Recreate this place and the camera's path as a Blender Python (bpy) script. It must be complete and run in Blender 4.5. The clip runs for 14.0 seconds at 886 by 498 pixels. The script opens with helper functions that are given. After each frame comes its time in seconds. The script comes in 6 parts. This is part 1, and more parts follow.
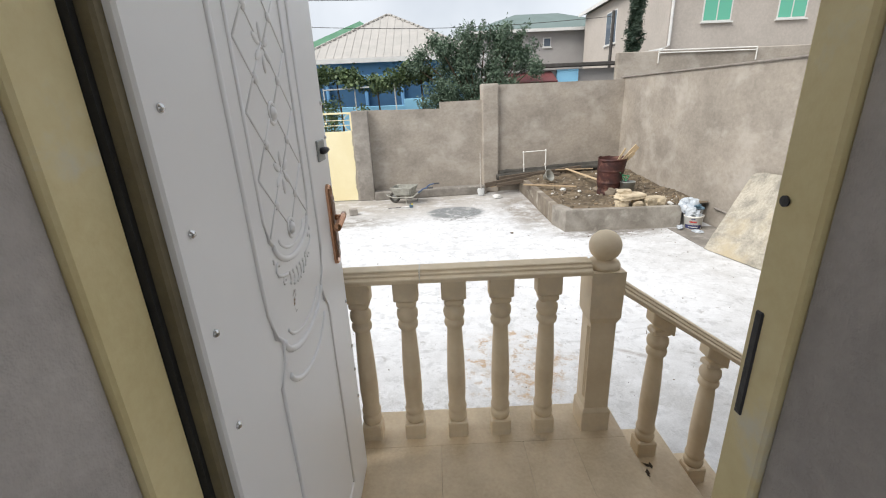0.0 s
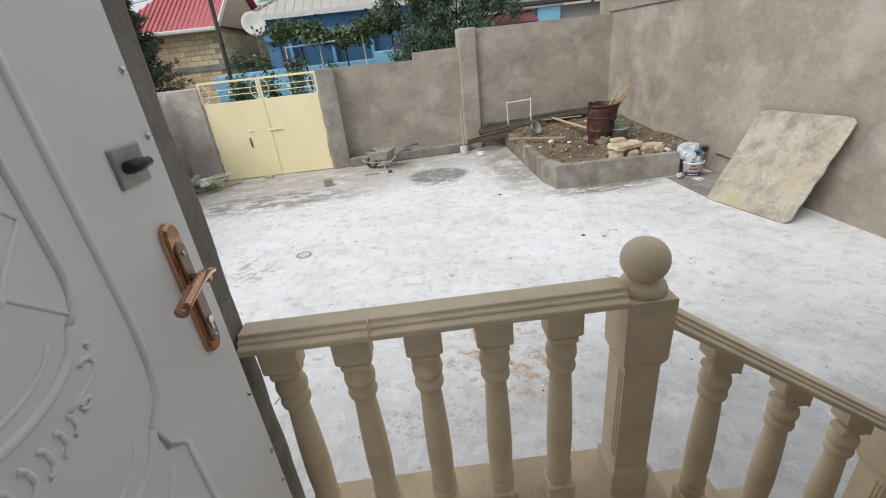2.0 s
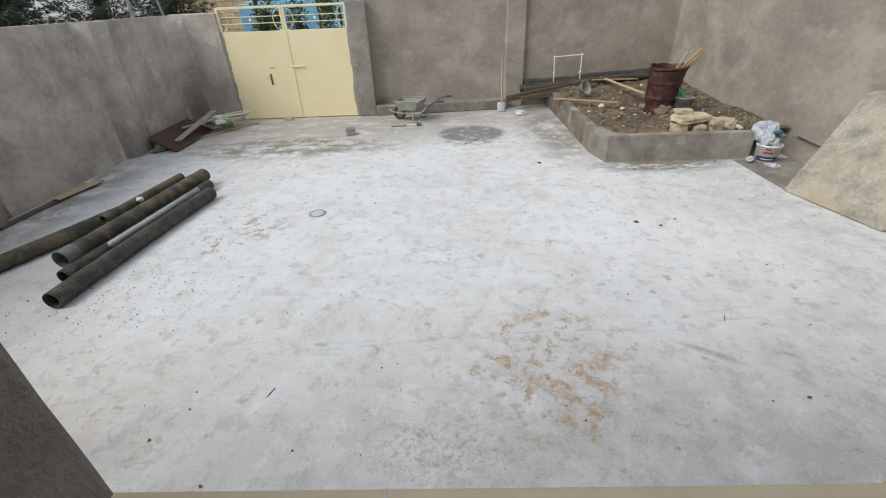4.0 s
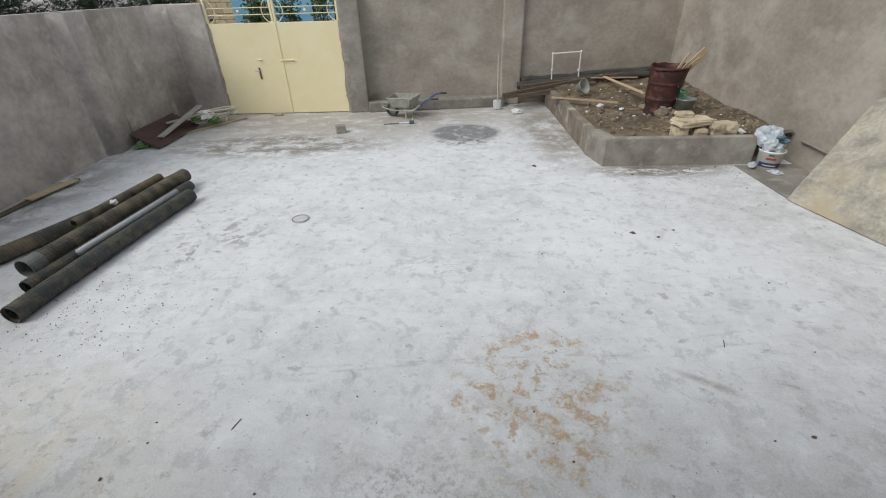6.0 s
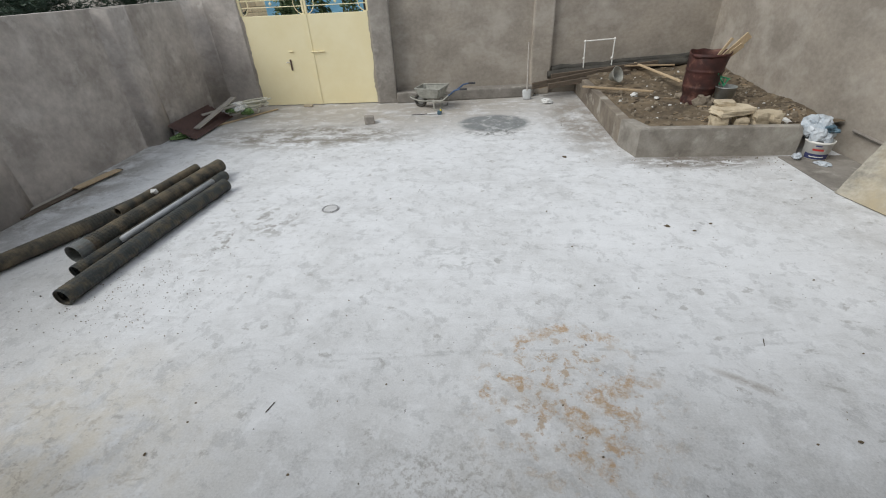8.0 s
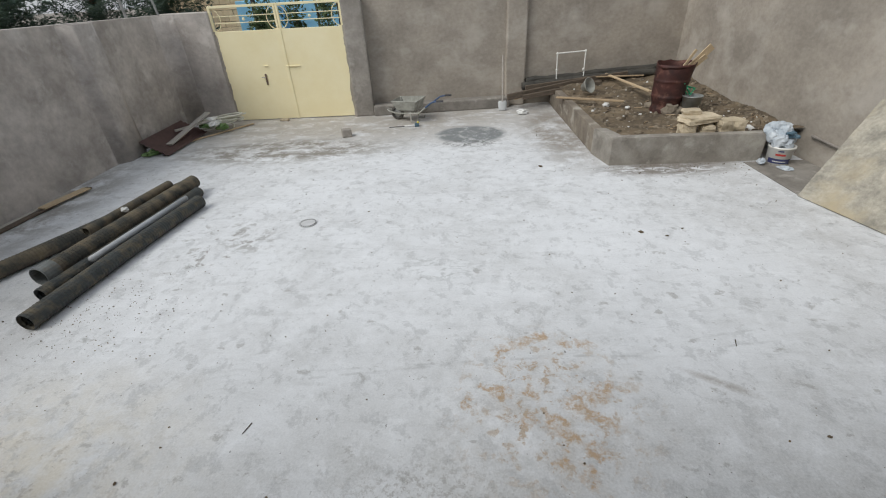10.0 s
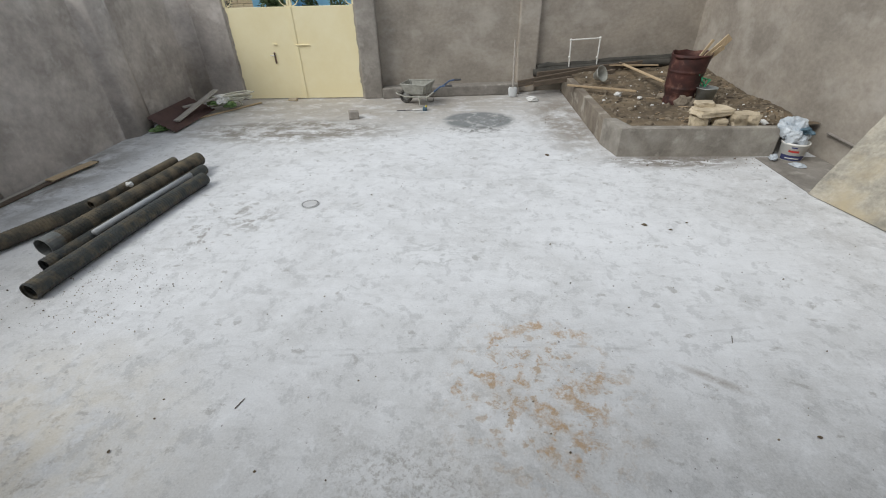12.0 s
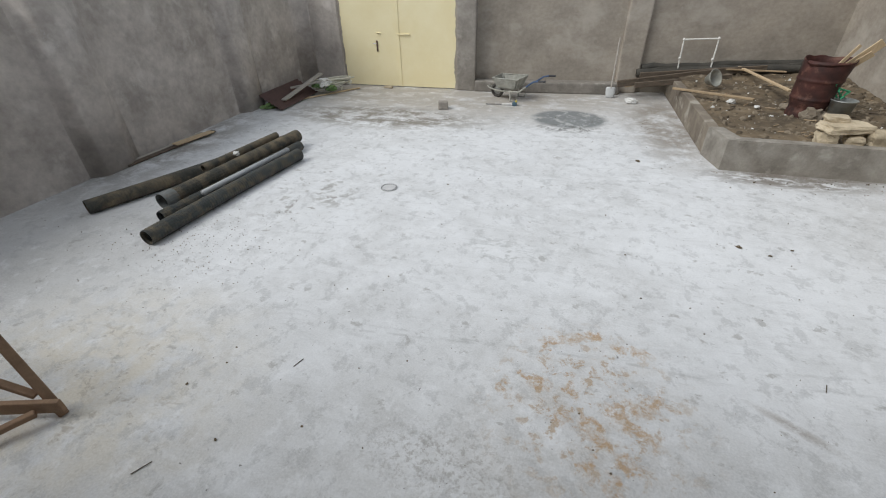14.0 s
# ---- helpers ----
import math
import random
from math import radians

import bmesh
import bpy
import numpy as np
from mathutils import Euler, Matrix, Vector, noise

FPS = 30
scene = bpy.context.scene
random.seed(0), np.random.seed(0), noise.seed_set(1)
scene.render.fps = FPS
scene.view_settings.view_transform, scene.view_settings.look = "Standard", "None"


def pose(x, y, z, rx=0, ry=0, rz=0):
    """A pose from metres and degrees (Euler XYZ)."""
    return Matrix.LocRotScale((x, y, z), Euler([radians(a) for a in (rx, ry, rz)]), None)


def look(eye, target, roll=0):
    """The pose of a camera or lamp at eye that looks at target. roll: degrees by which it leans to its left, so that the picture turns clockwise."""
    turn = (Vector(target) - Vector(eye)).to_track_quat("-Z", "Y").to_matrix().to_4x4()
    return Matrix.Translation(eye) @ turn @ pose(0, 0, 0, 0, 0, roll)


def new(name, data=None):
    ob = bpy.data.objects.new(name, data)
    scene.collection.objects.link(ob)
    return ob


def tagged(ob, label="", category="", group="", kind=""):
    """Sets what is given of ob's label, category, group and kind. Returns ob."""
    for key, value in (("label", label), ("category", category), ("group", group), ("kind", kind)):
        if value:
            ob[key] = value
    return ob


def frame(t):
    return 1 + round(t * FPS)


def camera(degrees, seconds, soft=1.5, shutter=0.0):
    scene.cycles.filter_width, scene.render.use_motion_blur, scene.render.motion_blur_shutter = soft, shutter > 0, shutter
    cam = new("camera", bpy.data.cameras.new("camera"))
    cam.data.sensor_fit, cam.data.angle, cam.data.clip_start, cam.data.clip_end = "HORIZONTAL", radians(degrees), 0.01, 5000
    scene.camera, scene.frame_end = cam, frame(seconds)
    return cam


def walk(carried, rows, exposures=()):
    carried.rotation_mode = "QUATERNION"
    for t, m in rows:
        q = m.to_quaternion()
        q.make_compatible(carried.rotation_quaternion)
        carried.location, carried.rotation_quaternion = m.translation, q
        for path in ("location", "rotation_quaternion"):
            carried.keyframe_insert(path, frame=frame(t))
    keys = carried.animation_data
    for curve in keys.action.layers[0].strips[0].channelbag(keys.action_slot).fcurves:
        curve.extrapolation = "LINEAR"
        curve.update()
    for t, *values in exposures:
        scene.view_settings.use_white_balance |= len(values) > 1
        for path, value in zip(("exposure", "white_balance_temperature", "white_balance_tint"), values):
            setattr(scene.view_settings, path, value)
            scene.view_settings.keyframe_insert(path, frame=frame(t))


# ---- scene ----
cam = camera(92.7, 14.0, 1.1)
PATH = [
    (0, (0.755, 0.247, 2.447), (0.767, 2.137, 1.792), -2.5),
    (0.5, (0.732, 0.431, 2.439), (0.787, 2.283, 1.685), -2.6),
    (1, (0.794, 0.677, 2.438), (0.813, 2.503, 1.623), -4.6),
    (1.5, (0.836, 0.776, 2.448), (0.836, 2.592, 1.610), -6.0),
    (2, (0.857, 0.859, 2.438), (0.901, 2.670, 1.591), -6.4),
    (2.5, (0.795, 1.086, 2.337), (0.857, 2.880, 1.456), -6.3),
    (3, (0.736, 1.239, 2.330), (0.741, 3.004, 1.389), -5.3),
    (5.5, (0.845, 1.842, 2.382), (0.803, 3.537, 1.321), -0.8),
    (6, (0.869, 1.842, 2.391), (0.825, 3.540, 1.334), -1.7),
    (6.5, (0.862, 1.842, 2.390), (0.775, 3.538, 1.333), -2.6),
    (7, (0.845, 1.842, 2.386), (0.707, 3.533, 1.327), -3.0),
    (7.5, (0.840, 1.842, 2.383), (0.702, 3.545, 1.343), -3.5),
    (8, (0.834, 1.842, 2.385), (0.673, 3.514, 1.299), -3.1),
    (8.5, (0.833, 1.842, 2.386), (0.683, 3.511, 1.294), -2.7),
    (9, (0.852, 1.842, 2.389), (0.758, 3.537, 1.331), -3.8),
    (11.5, (0.893, 1.842, 2.400), (0.808, 3.544, 1.354), -2.0),
    (12, (0.946, 1.851, 2.376), (0.834, 3.518, 1.276), -1.7),
    (12.5, (1.008, 1.898, 2.364), (0.844, 3.530, 1.219), -1.9),
    (13, (1.031, 1.913, 2.351), (0.619, 3.505, 1.214), -0.2),
    (13.5, (1.014, 1.885, 2.357), (0.488, 3.451, 1.230), -0.6),
    (14, (1.042, 1.850, 2.353), (0.579, 3.447, 1.242), -1.3),
]
walk(cam, [(t, look(eye, target, roll)) for t, eye, target, roll in PATH],
     [(0, 0.80, 6480, 10), (0.5, 0.57, 6420, 9), (1.5, 0.41, 6420, 9), (3, 0.29, 6440, 9), (5.5, 0.08, 6300, 8), (9, 0.08, 6300, 8), (11.5, 0.08, 6290, 8), (14, 0.10, 6280, 8)])


# world: overcast sky
world = bpy.data.worlds.new("overcast")
scene.world = world
world.use_nodes = True
wn, wl = world.node_tree.nodes, world.node_tree.links
bg = wn["Background"]
sky = wn.new("ShaderNodeTexSky")
sky.sky_type = "NISHITA"
sky.sun_disc = False
sky.sun_elevation = radians(48)
sky.sun_rotation = radians(237)
cloud_co = wn.new("ShaderNodeTexCoord")
cloud_noise = wn.new("ShaderNodeTexNoise")
cloud_noise.inputs["Scale"].default_value = 2.2
cloud_noise.inputs["Detail"].default_value = 5
cloud_ramp = wn.new("ShaderNodeValToRGB")
cloud_ramp.color_ramp.elements[0].color = (5.9, 6.15, 6.5, 1)
cloud_ramp.color_ramp.elements[1].color = (8.9, 9.0, 9.2, 1)
cloud_ramp.color_ramp.elements[0].position = 0.35
cloud_ramp.color_ramp.elements[1].position = 0.7
cover = wn.new("ShaderNodeMixRGB")
cover.inputs[0].default_value = 0.82
wl.new(cloud_co.outputs["Generated"], cloud_noise.inputs["Vector"])
wl.new(cloud_noise.outputs["Fac"], cloud_ramp.inputs[0])
wl.new(sky.outputs[0], cover.inputs[1])
wl.new(cloud_ramp.outputs[0], cover.inputs[2])
wl.new(cover.outputs[0], bg.inputs[0])
bg.inputs[1].default_value = 0.078
sun = new("sun", bpy.data.lights.new("sun", "SUN"))
sun.data.energy = 2.1
sun.data.angle = radians(36)
sun.data.color = (1.0, 0.96, 0.9)
sun.matrix_world = look((-9, -1.2, 12), (0.5, 5, 0))


# ---------- materials ----------
def mat(name, base, second=None, scale=4.0, rough=0.8, metal=0.0, bump=0.15, fine=60.0, spots=None,
        spot_scale=1.2, spot_at=(0.5, 0.62), contrast=(0.35, 0.65), stretch=(1, 1, 1), vary=0.0, spec=0.4, grit=0.2):
    """Two-scale noise material; spots = colour of stains with a shape of their own."""
    m = bpy.data.materials.new(name)
    m.use_nodes = True
    n, l = m.node_tree.nodes, m.node_tree.links
    b = n["Principled BSDF"]
    b.inputs["Roughness"].default_value = rough
    b.inputs["Metallic"].default_value = metal
    b.inputs["Specular IOR Level"].default_value = spec
    co = n.new("ShaderNodeTexCoord")
    mp = n.new("ShaderNodeMapping")
    mp.inputs["Scale"].default_value = stretch
    l.new(co.outputs["Object"], mp.inputs["Vector"])
    second = second or tuple(c * 0.8 for c in base)

    def noise_node(s, detail, dist=0.0):
        t = n.new("ShaderNodeTexNoise")
        t.inputs["Scale"].default_value = s
        t.inputs["Detail"].default_value = detail
        t.inputs["Roughness"].default_value = 0.62
        t.inputs["Distortion"].default_value = dist
        l.new(mp.outputs[0], t.inputs["Vector"])
        return t

    big = noise_node(scale, 7, 0.15)
    small = noise_node(fine, 4)
    ramp = n.new("ShaderNodeValToRGB")
    ramp.color_ramp.elements[0].position, ramp.color_ramp.elements[1].position = contrast
    ramp.color_ramp.elements[0].color = (*second, 1)
    ramp.color_ramp.elements[1].color = (*base, 1)
    l.new(big.outputs["Fac"], ramp.inputs[0])
    out = ramp.outputs[0]
    grain = n.new("ShaderNodeMixRGB")
    grain.blend_type = "OVERLAY"
    grain.inputs[0].default_value = grit
    l.new(out, grain.inputs[1])
    l.new(small.outputs["Fac"], grain.inputs[2])
    out = grain.outputs[0]
    if spots:
        st = noise_node(spot_scale, 9, 0.15)
        r = n.new("ShaderNodeValToRGB")
        r.color_ramp.elements[0].position, r.color_ramp.elements[1].position = spot_at
        mix = n.new("ShaderNodeMixRGB")
        l.new(st.outputs["Fac"], r.inputs[0])
        l.new(r.outputs[0], mix.inputs[0])
        l.new(out, mix.inputs[1])
        mix.inputs[2].default_value = (*spots, 1)
        out = mix.outputs[0]
    if vary:
        info = n.new("ShaderNodeObjectInfo")
        hsv = n.new("ShaderNodeHueSaturation")
        mr = n.new("ShaderNodeMapRange")
        mr.inputs[3].default_value, mr.inputs[4].default_value = 1 - vary, 1 + vary
        l.new(info.outputs["Random"], mr.inputs[0])
        l.new(mr.outputs[0], hsv.inputs["Value"])
        l.new(out, hsv.inputs["Color"])
        out = hsv.outputs[0]
    l.new(out, b.inputs["Base Color"])
    if bump:
        bp = n.new("ShaderNodeBump")
        bp.inputs["Strength"].default_value = bump
        bp.inputs["Distance"].default_value = 0.02
        add = n.new("ShaderNodeMath")
        l.new(big.outputs["Fac"], add.inputs[0])
        l.new(small.outputs["Fac"], add.inputs[1])
        l.new(add.outputs[0], bp.inputs["Height"])
        l.new(bp.outputs[0], b.inputs["Normal"])
    return m


def leafy(name, a, b_):
    """Leaf material, each leaf a little different."""
    m = bpy.data.materials.new(name)
    m.use_nodes = True
    n, l = m.node_tree.nodes, m.node_tree.links
    b = n["Principled BSDF"]
    g = n.new("ShaderNodeNewGeometry")
    r = n.new("ShaderNodeValToRGB")
    r.color_ramp.elements[0].color, r.color_ramp.elements[1].color = (*a, 1), (*b_, 1)
    l.new(g.outputs["Random Per Island"], r.inputs[0])
    l.new(r.outputs[0], b.inputs["Base Color"])
    b.inputs["Roughness"].default_value = 0.6
    return m


def ground_material():
    """Cement floor of the yard: pale mottled skin, damp marks, earth near the far wall, sandy spill."""
    m = bpy.data.materials.new("cement_floor")
    m.use_nodes = True
    n, l = m.node_tree.nodes, m.node_tree.links
    b = n["Principled BSDF"]
    b.inputs["Roughness"].default_value = 0.75
    b.inputs["Specular IOR Level"].default_value = 0.3
    co = n.new("ShaderNodeTexCoord")
    P = co.outputs["Object"]

    def nz(s, detail=6, rough=0.6, dist=0.0, stretch=None, turn=0.0):
        t = n.new("ShaderNodeTexNoise")
        t.inputs["Scale"].default_value, t.inputs["Detail"].default_value = s, detail
        t.inputs["Roughness"].default_value, t.inputs["Distortion"].default_value = rough, dist
        if stretch:
            mp = n.new("ShaderNodeMapping")
            mp.inputs["Scale"].default_value = stretch
            mp.inputs["Rotation"].default_value = (0, 0, turn)
            l.new(P, mp.inputs["Vector"])
            l.new(mp.outputs[0], t.inputs["Vector"])
        else:
            l.new(P, t.inputs["Vector"])
        return t.outputs["Fac"]

    def ramp(fac, p0, p1, c0=(0, 0, 0), c1=(1, 1, 1)):
        r = n.new("ShaderNodeValToRGB")
        r.color_ramp.elements[0].position, r.color_ramp.elements[1].position = p0, p1
        r.color_ramp.elements[0].color, r.color_ramp.elements[1].color = (*c0, 1), (*c1, 1)
        l.new(fac, r.inputs[0])
        return r.outputs[0]

    def mix(fac, a, c, mode="MIX"):
        x = n.new("ShaderNodeMixRGB")
        x.blend_type = mode
        for k, v in ((0, fac), (1, a), (2, c)):
            if isinstance(v, (int, float)):
                x.inputs[k].default_value = v
            elif isinstance(v, tuple):
                x.inputs[k].default_value = (*v, 1)
            else:
                l.new(v, x.inputs[k])
        return x.outputs[0]

    def mul(a, c, op="MULTIPLY"):
        x = n.new("ShaderNodeMath")
        x.operation = op
        x.use_clamp = True
        for k, v in ((0, a), (1, c)):
            if isinstance(v, (int, float)):
                x.inputs[k].default_value = v
            else:
                l.new(v, x.inputs[k])
        return x.outputs[0]

    def blob(cx, cy, rx, ry, soft=0.5, turn=0.0):
        """Soft elliptical patch round a place of the yard."""
        mp = n.new("ShaderNodeMapping")
        mp.vector_type = "TEXTURE"
        mp.inputs["Location"].default_value = (cx, cy, 0)
        mp.inputs["Rotation"].default_value = (0, 0, turn)
        mp.inputs["Scale"].default_value = (rx, ry, 100)
        l.new(P, mp.inputs["Vector"])
        ln = n.new("ShaderNodeVectorMath")
        ln.operation = "LENGTH"
        l.new(mp.outputs[0], ln.inputs[0])
        r = n.new("ShaderNodeMapRange")
        r.inputs[1].default_value, r.inputs[2].default_value = 1.0, 1.0 - soft
        r.inputs[3].default_value, r.inputs[4].default_value = 0.0, 1.0
        l.new(ln.outputs["Value"], r.inputs[0])
        return r.outputs[0]

    streak = nz(2.4, 12, 0.74, 0.15, (1.0, 1.08, 1), 0.35)
    cloud = nz(0.55, 6, 0.6, 0.6)
    base = mix(ramp(streak, 0.30, 0.62), (0.545, 0.55, 0.555), (0.70, 0.71, 0.725))
    fine = nz(8, 10, 0.75, 0.25, (1, 1.12, 1), 0.3)
    base = mix(mul(ramp(fine, 0.50, 0.64), 0.42), base, (0.44, 0.44, 0.435))
    base = mix(ramp(cloud, 0.38, 0.62), base, mix(0.55, base, (0.77, 0.785, 0.81)))
    # sweeps of the trowel
    sweep = nz(3.0, 8, 0.7, 0.8, (0.7, 2.6, 1), 0.45)
    base = mix(mul(ramp(sweep, 0.52, 0.66), 0.30), base, (0.45, 0.455, 0.46))
    sweep2 = nz(5.0, 9, 0.72, 0.5, (0.6, 3.0, 1), -0.35)
    base = mix(mul(ramp(sweep2, 0.56, 0.68), 0.30), base, (0.80, 0.81, 0.83))
    # greyer, darker cement near the porch, at the left and at the right
    edge = mul(blob(0.4, 1.4, 4.6, 3.2, 0.7), ramp(nz(1.3, 7, 0.65, 0.6), 0.30, 0.62))
    base = mix(mul(edge, 0.62), base, (0.40, 0.39, 0.37))
    left = mul(blob(-4.2, 4.0, 2.2, 2.6, 0.7), 0.6)
    base = mix(left, base, (0.46, 0.45, 0.43))
    sand = mul(blob(-2.0, 3.0, 1.6, 1.3, 0.8), ramp(nz(3.2, 8, 0.68, 0.3), 0.34, 0.6))
    base = mix(mul(sand, 0.8), base, (0.63, 0.58, 0.485))
    scuff = mul(blob(-1.9, 3.0, 1.3, 1.0, 0.7), ramp(nz(7, 9, 0.7, 0.4, (1, 1.6, 1), 0.6), 0.55, 0.63))
    base = mix(mul(scuff, 0.6), base, (0.33, 0.29, 0.235))
    near_right = mul(blob(3.4, 2.9, 2.2, 1.7, 0.8), ramp(nz(1.8, 8, 0.68, 0.5), 0.36, 0.60))
    base = mix(mul(near_right, 0.55), base, (0.41, 0.405, 0.395))
    # damp, earthy band before the gate wall
    far = mul(blob(-1.6, 11.6, 6.5, 2.75, 0.55), ramp(nz(1.6, 9, 0.7, 0.2, (1, 1.8, 1)), 0.28, 0.50))
    base = mix(mul(far, 0.95), base, (0.385, 0.355, 0.315))
    damp = mul(blob(-2.3, 9.35, 2.5, 0.85, 0.5), ramp(nz(2.6, 10, 0.75, 0.2, (1, 1.8, 1)), 0.43, 0.55))
    base = mix(mul(damp, 0.95), base, (0.235, 0.215, 0.185))
    foot_w = mul(blob(-5.0, 7.0, 0.9, 2.6, 0.6), ramp(nz(2.2, 9, 0.72, 0.4), 0.40, 0.55))
    base = mix(mul(foot_w, 0.8), base, (0.25, 0.235, 0.215))
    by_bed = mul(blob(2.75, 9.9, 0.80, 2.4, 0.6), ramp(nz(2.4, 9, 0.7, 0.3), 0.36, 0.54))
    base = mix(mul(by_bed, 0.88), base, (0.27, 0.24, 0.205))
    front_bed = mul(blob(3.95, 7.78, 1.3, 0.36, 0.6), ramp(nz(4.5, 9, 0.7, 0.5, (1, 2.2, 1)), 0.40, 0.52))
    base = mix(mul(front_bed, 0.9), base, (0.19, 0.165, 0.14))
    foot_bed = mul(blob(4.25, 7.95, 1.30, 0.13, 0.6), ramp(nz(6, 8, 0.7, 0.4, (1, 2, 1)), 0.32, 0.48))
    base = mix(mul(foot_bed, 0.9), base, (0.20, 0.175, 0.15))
    right = mul(blob(4.7, 6.6, 1.1, 2.8, 0.8), ramp(nz(2.4, 6), 0.4, 0.65))
    base = mix(mul(right, 0.45), base, (0.42, 0.41, 0.40))
    # mixing place: dark ring of wet cement
    wet = mul(blob(1.15, 9.9, 0.72, 0.58, 0.2), ramp(nz(3.0, 9, 0.72, 0.3), 0.36, 0.48))
    base = mix(mul(wet, 0.95), base, (0.19, 0.202, 0.205))
    wet2 = mul(blob(1.12, 9.35, 0.75, 0.28, 0.6), ramp(nz(9, 6, 0.7, 1.0), 0.48, 0.56))
    base = mix(mul(wet2, 0.9), base, (0.16, 0.16, 0.155))
    # scattered dark marks
    marks = ramp(nz(4.6, 9, 0.66, 0.3, (1, 1.25, 1), 0.5), 0.615, 0.66)
    base = mix(mul(marks, 0.50), base, (0.27, 0.26, 0.245))
    foot = mul(blob(-1.85, 5.9, 0.8, 0.75, 0.5), ramp(nz(4.2, 8, 0.68, 0.3), 0.56, 0.61))
    base = mix(mul(foot, 0.7), base, (0.25, 0.235, 0.215))
    flake = ramp(nz(5.2, 10, 0.72, 0.2, (1.15, 1, 1), 0.7), 0.535, 0.59)
    base = mix(mul(flake, 0.34), base, (0.36, 0.365, 0.37))
    pale = ramp(nz(4.1, 9, 0.7, 0.2, (1.3, 1, 1), -0.4), 0.56, 0.64)
    base = mix(mul(pale, 0.35), base, (0.80, 0.81, 0.83))
    specks = ramp(nz(24, 3, 0.5), 0.72, 0.75)
    base = mix(mul(specks, 0.75), base, (0.10, 0.095, 0.085))
    # swirls left by a bucket and by boots
    arc = mul(blob(0.70, 5.35, 0.50, 0.30, 0.6, -0.2), ramp(nz(4.2, 5, 0.6, 1.6, (1, 2.4, 1), -0.5), 0.50, 0.60))
    base = mix(mul(arc, 0.5), base, (0.36, 0.37, 0.37))
    prints = mul(blob(-1.55, 6.05, 0.42, 0.36, 0.6), ramp(nz(5.5, 7, 0.66, 0.4), 0.50, 0.56))
    base = mix(mul(prints, 0.65), base, (0.29, 0.28, 0.265))
    grainy = mul(blob(0.65, 3.12, 0.75, 0.30, 0.7), ramp(nz(26, 6, 0.75), 0.50, 0.58))
    base = mix(mul(grainy, 0.55), base, (0.30, 0.285, 0.265))
    for cx, cy, rx, turn in ((0.9, 4.10, 1.3, 0.05), (0.2, 4.02, 0.9, 0.10), (2.0, 4.13, 0.8, -0.03), (3.0, 4.35, 0.35, 0.15), (3.0, 4.22, 0.30, 0.12)):
        line = mul(blob(cx, cy, rx, 0.018, 0.9, turn), ramp(nz(6, 5), 0.42, 0.56))
        base = mix(mul(line, 0.5), base, (0.36, 0.365, 0.37))
    # orange clay prints, torn at their edges
    torn = n.new("ShaderNodeTexNoise")
    torn.inputs["Scale"].default_value, torn.inputs["Detail"].default_value = 9, 6
    torn.inputs["Roughness"].default_value = 0.7
    l.new(P, torn.inputs["Vector"])
    shift = n.new("ShaderNodeVectorMath")
    shift.operation = "MULTIPLY_ADD"
    l.new(torn.outputs["Color"], shift.inputs[0])
    shift.inputs[1].default_value = (0.26, 0.26, 0)
    l.new(P, shift.inputs[2])
    P = shift.outputs[0]
    clay = None
    for cx, cy, rx, ry, turn in ((1.25, 4.25, 0.17, 0.05, 0.3), (1.47, 4.36, 0.10, 0.04, 0.2), (1.80, 4.26, 0.07, 0.05, -0.5), (1.66, 4.28, 0.06, 0.035, -0.6), (1.14, 4.16, 0.05, 0.04, 0.9),
                                 (1.13, 3.82, 0.09, 0.06, -0.3), (0.89, 3.73, 0.06, 0.05, 0.6), (1.02, 3.86, 0.04, 0.03, 0.0), (1.85, 3.82, 0.10, 0.07, 0.2), (1.74, 3.77, 0.08, 0.05, -0.4),
                                 (1.71, 3.60, 0.17, 0.05, -0.6), (1.60, 3.71, 0.08, 0.06, -0.6), (1.66, 3.37, 0.11, 0.05, -0.3), (1.57, 3.22, 0.07, 0.08, 0.4), (1.45, 3.56, 0.09, 0.08, -0.9),
                                 (1.28, 3.58, 0.06, 0.05, 0.7), (1.34, 3.80, 0.05, 0.06, 0.4), (1.52, 3.46, 0.07, 0.05, -0.8), (1.33, 3.92, 0.05, 0.03, 0.2), (1.98, 3.80, 0.05, 0.03, 0.3), (1.45, 3.30, 0.05, 0.06, -0.7)):
        c = blob(cx + 0.13, cy + 0.13, rx * 1.12, ry * 1.2, 0.4, turn)
        clay = c if clay is None else mul(clay, c, "MAXIMUM")
    P = co.outputs["Object"]
    clay = mul(mul(clay, ramp(nz(16, 8, 0.75, 0.2), 0.40, 0.54)), ramp(nz(7, 6, 0.7, 0.3), 0.38, 0.52))
    crumbs = mul(blob(1.45, 3.72, 0.80, 0.85, 0.6), ramp(nz(10, 9, 0.74, 0.3), 0.545, 0.59))
    halo = mul(blob(1.45, 3.62, 0.80, 0.95, 0.8, -0.25), ramp(nz(5.0, 9, 0.7, 0.2), 0.44, 0.62))
    base = mix(mul(halo, 0.45), base, (0.43, 0.385, 0.33))
    base = mix(mul(crumbs, 0.7), base, (0.40, 0.29, 0.18))
    base = mix(mul(clay, 0.85), base, (0.43, 0.295, 0.17))
    drag = mul(blob(2.64, 3.86, 0.30, 0.05, 0.9, -0.56), ramp(nz(7, 5), 0.36, 0.5))
    base = mix(mul(drag, 0.7), base, (0.25, 0.215, 0.185))
    base = mix(0.4, base, nz(70, 5, 0.7), "OVERLAY")
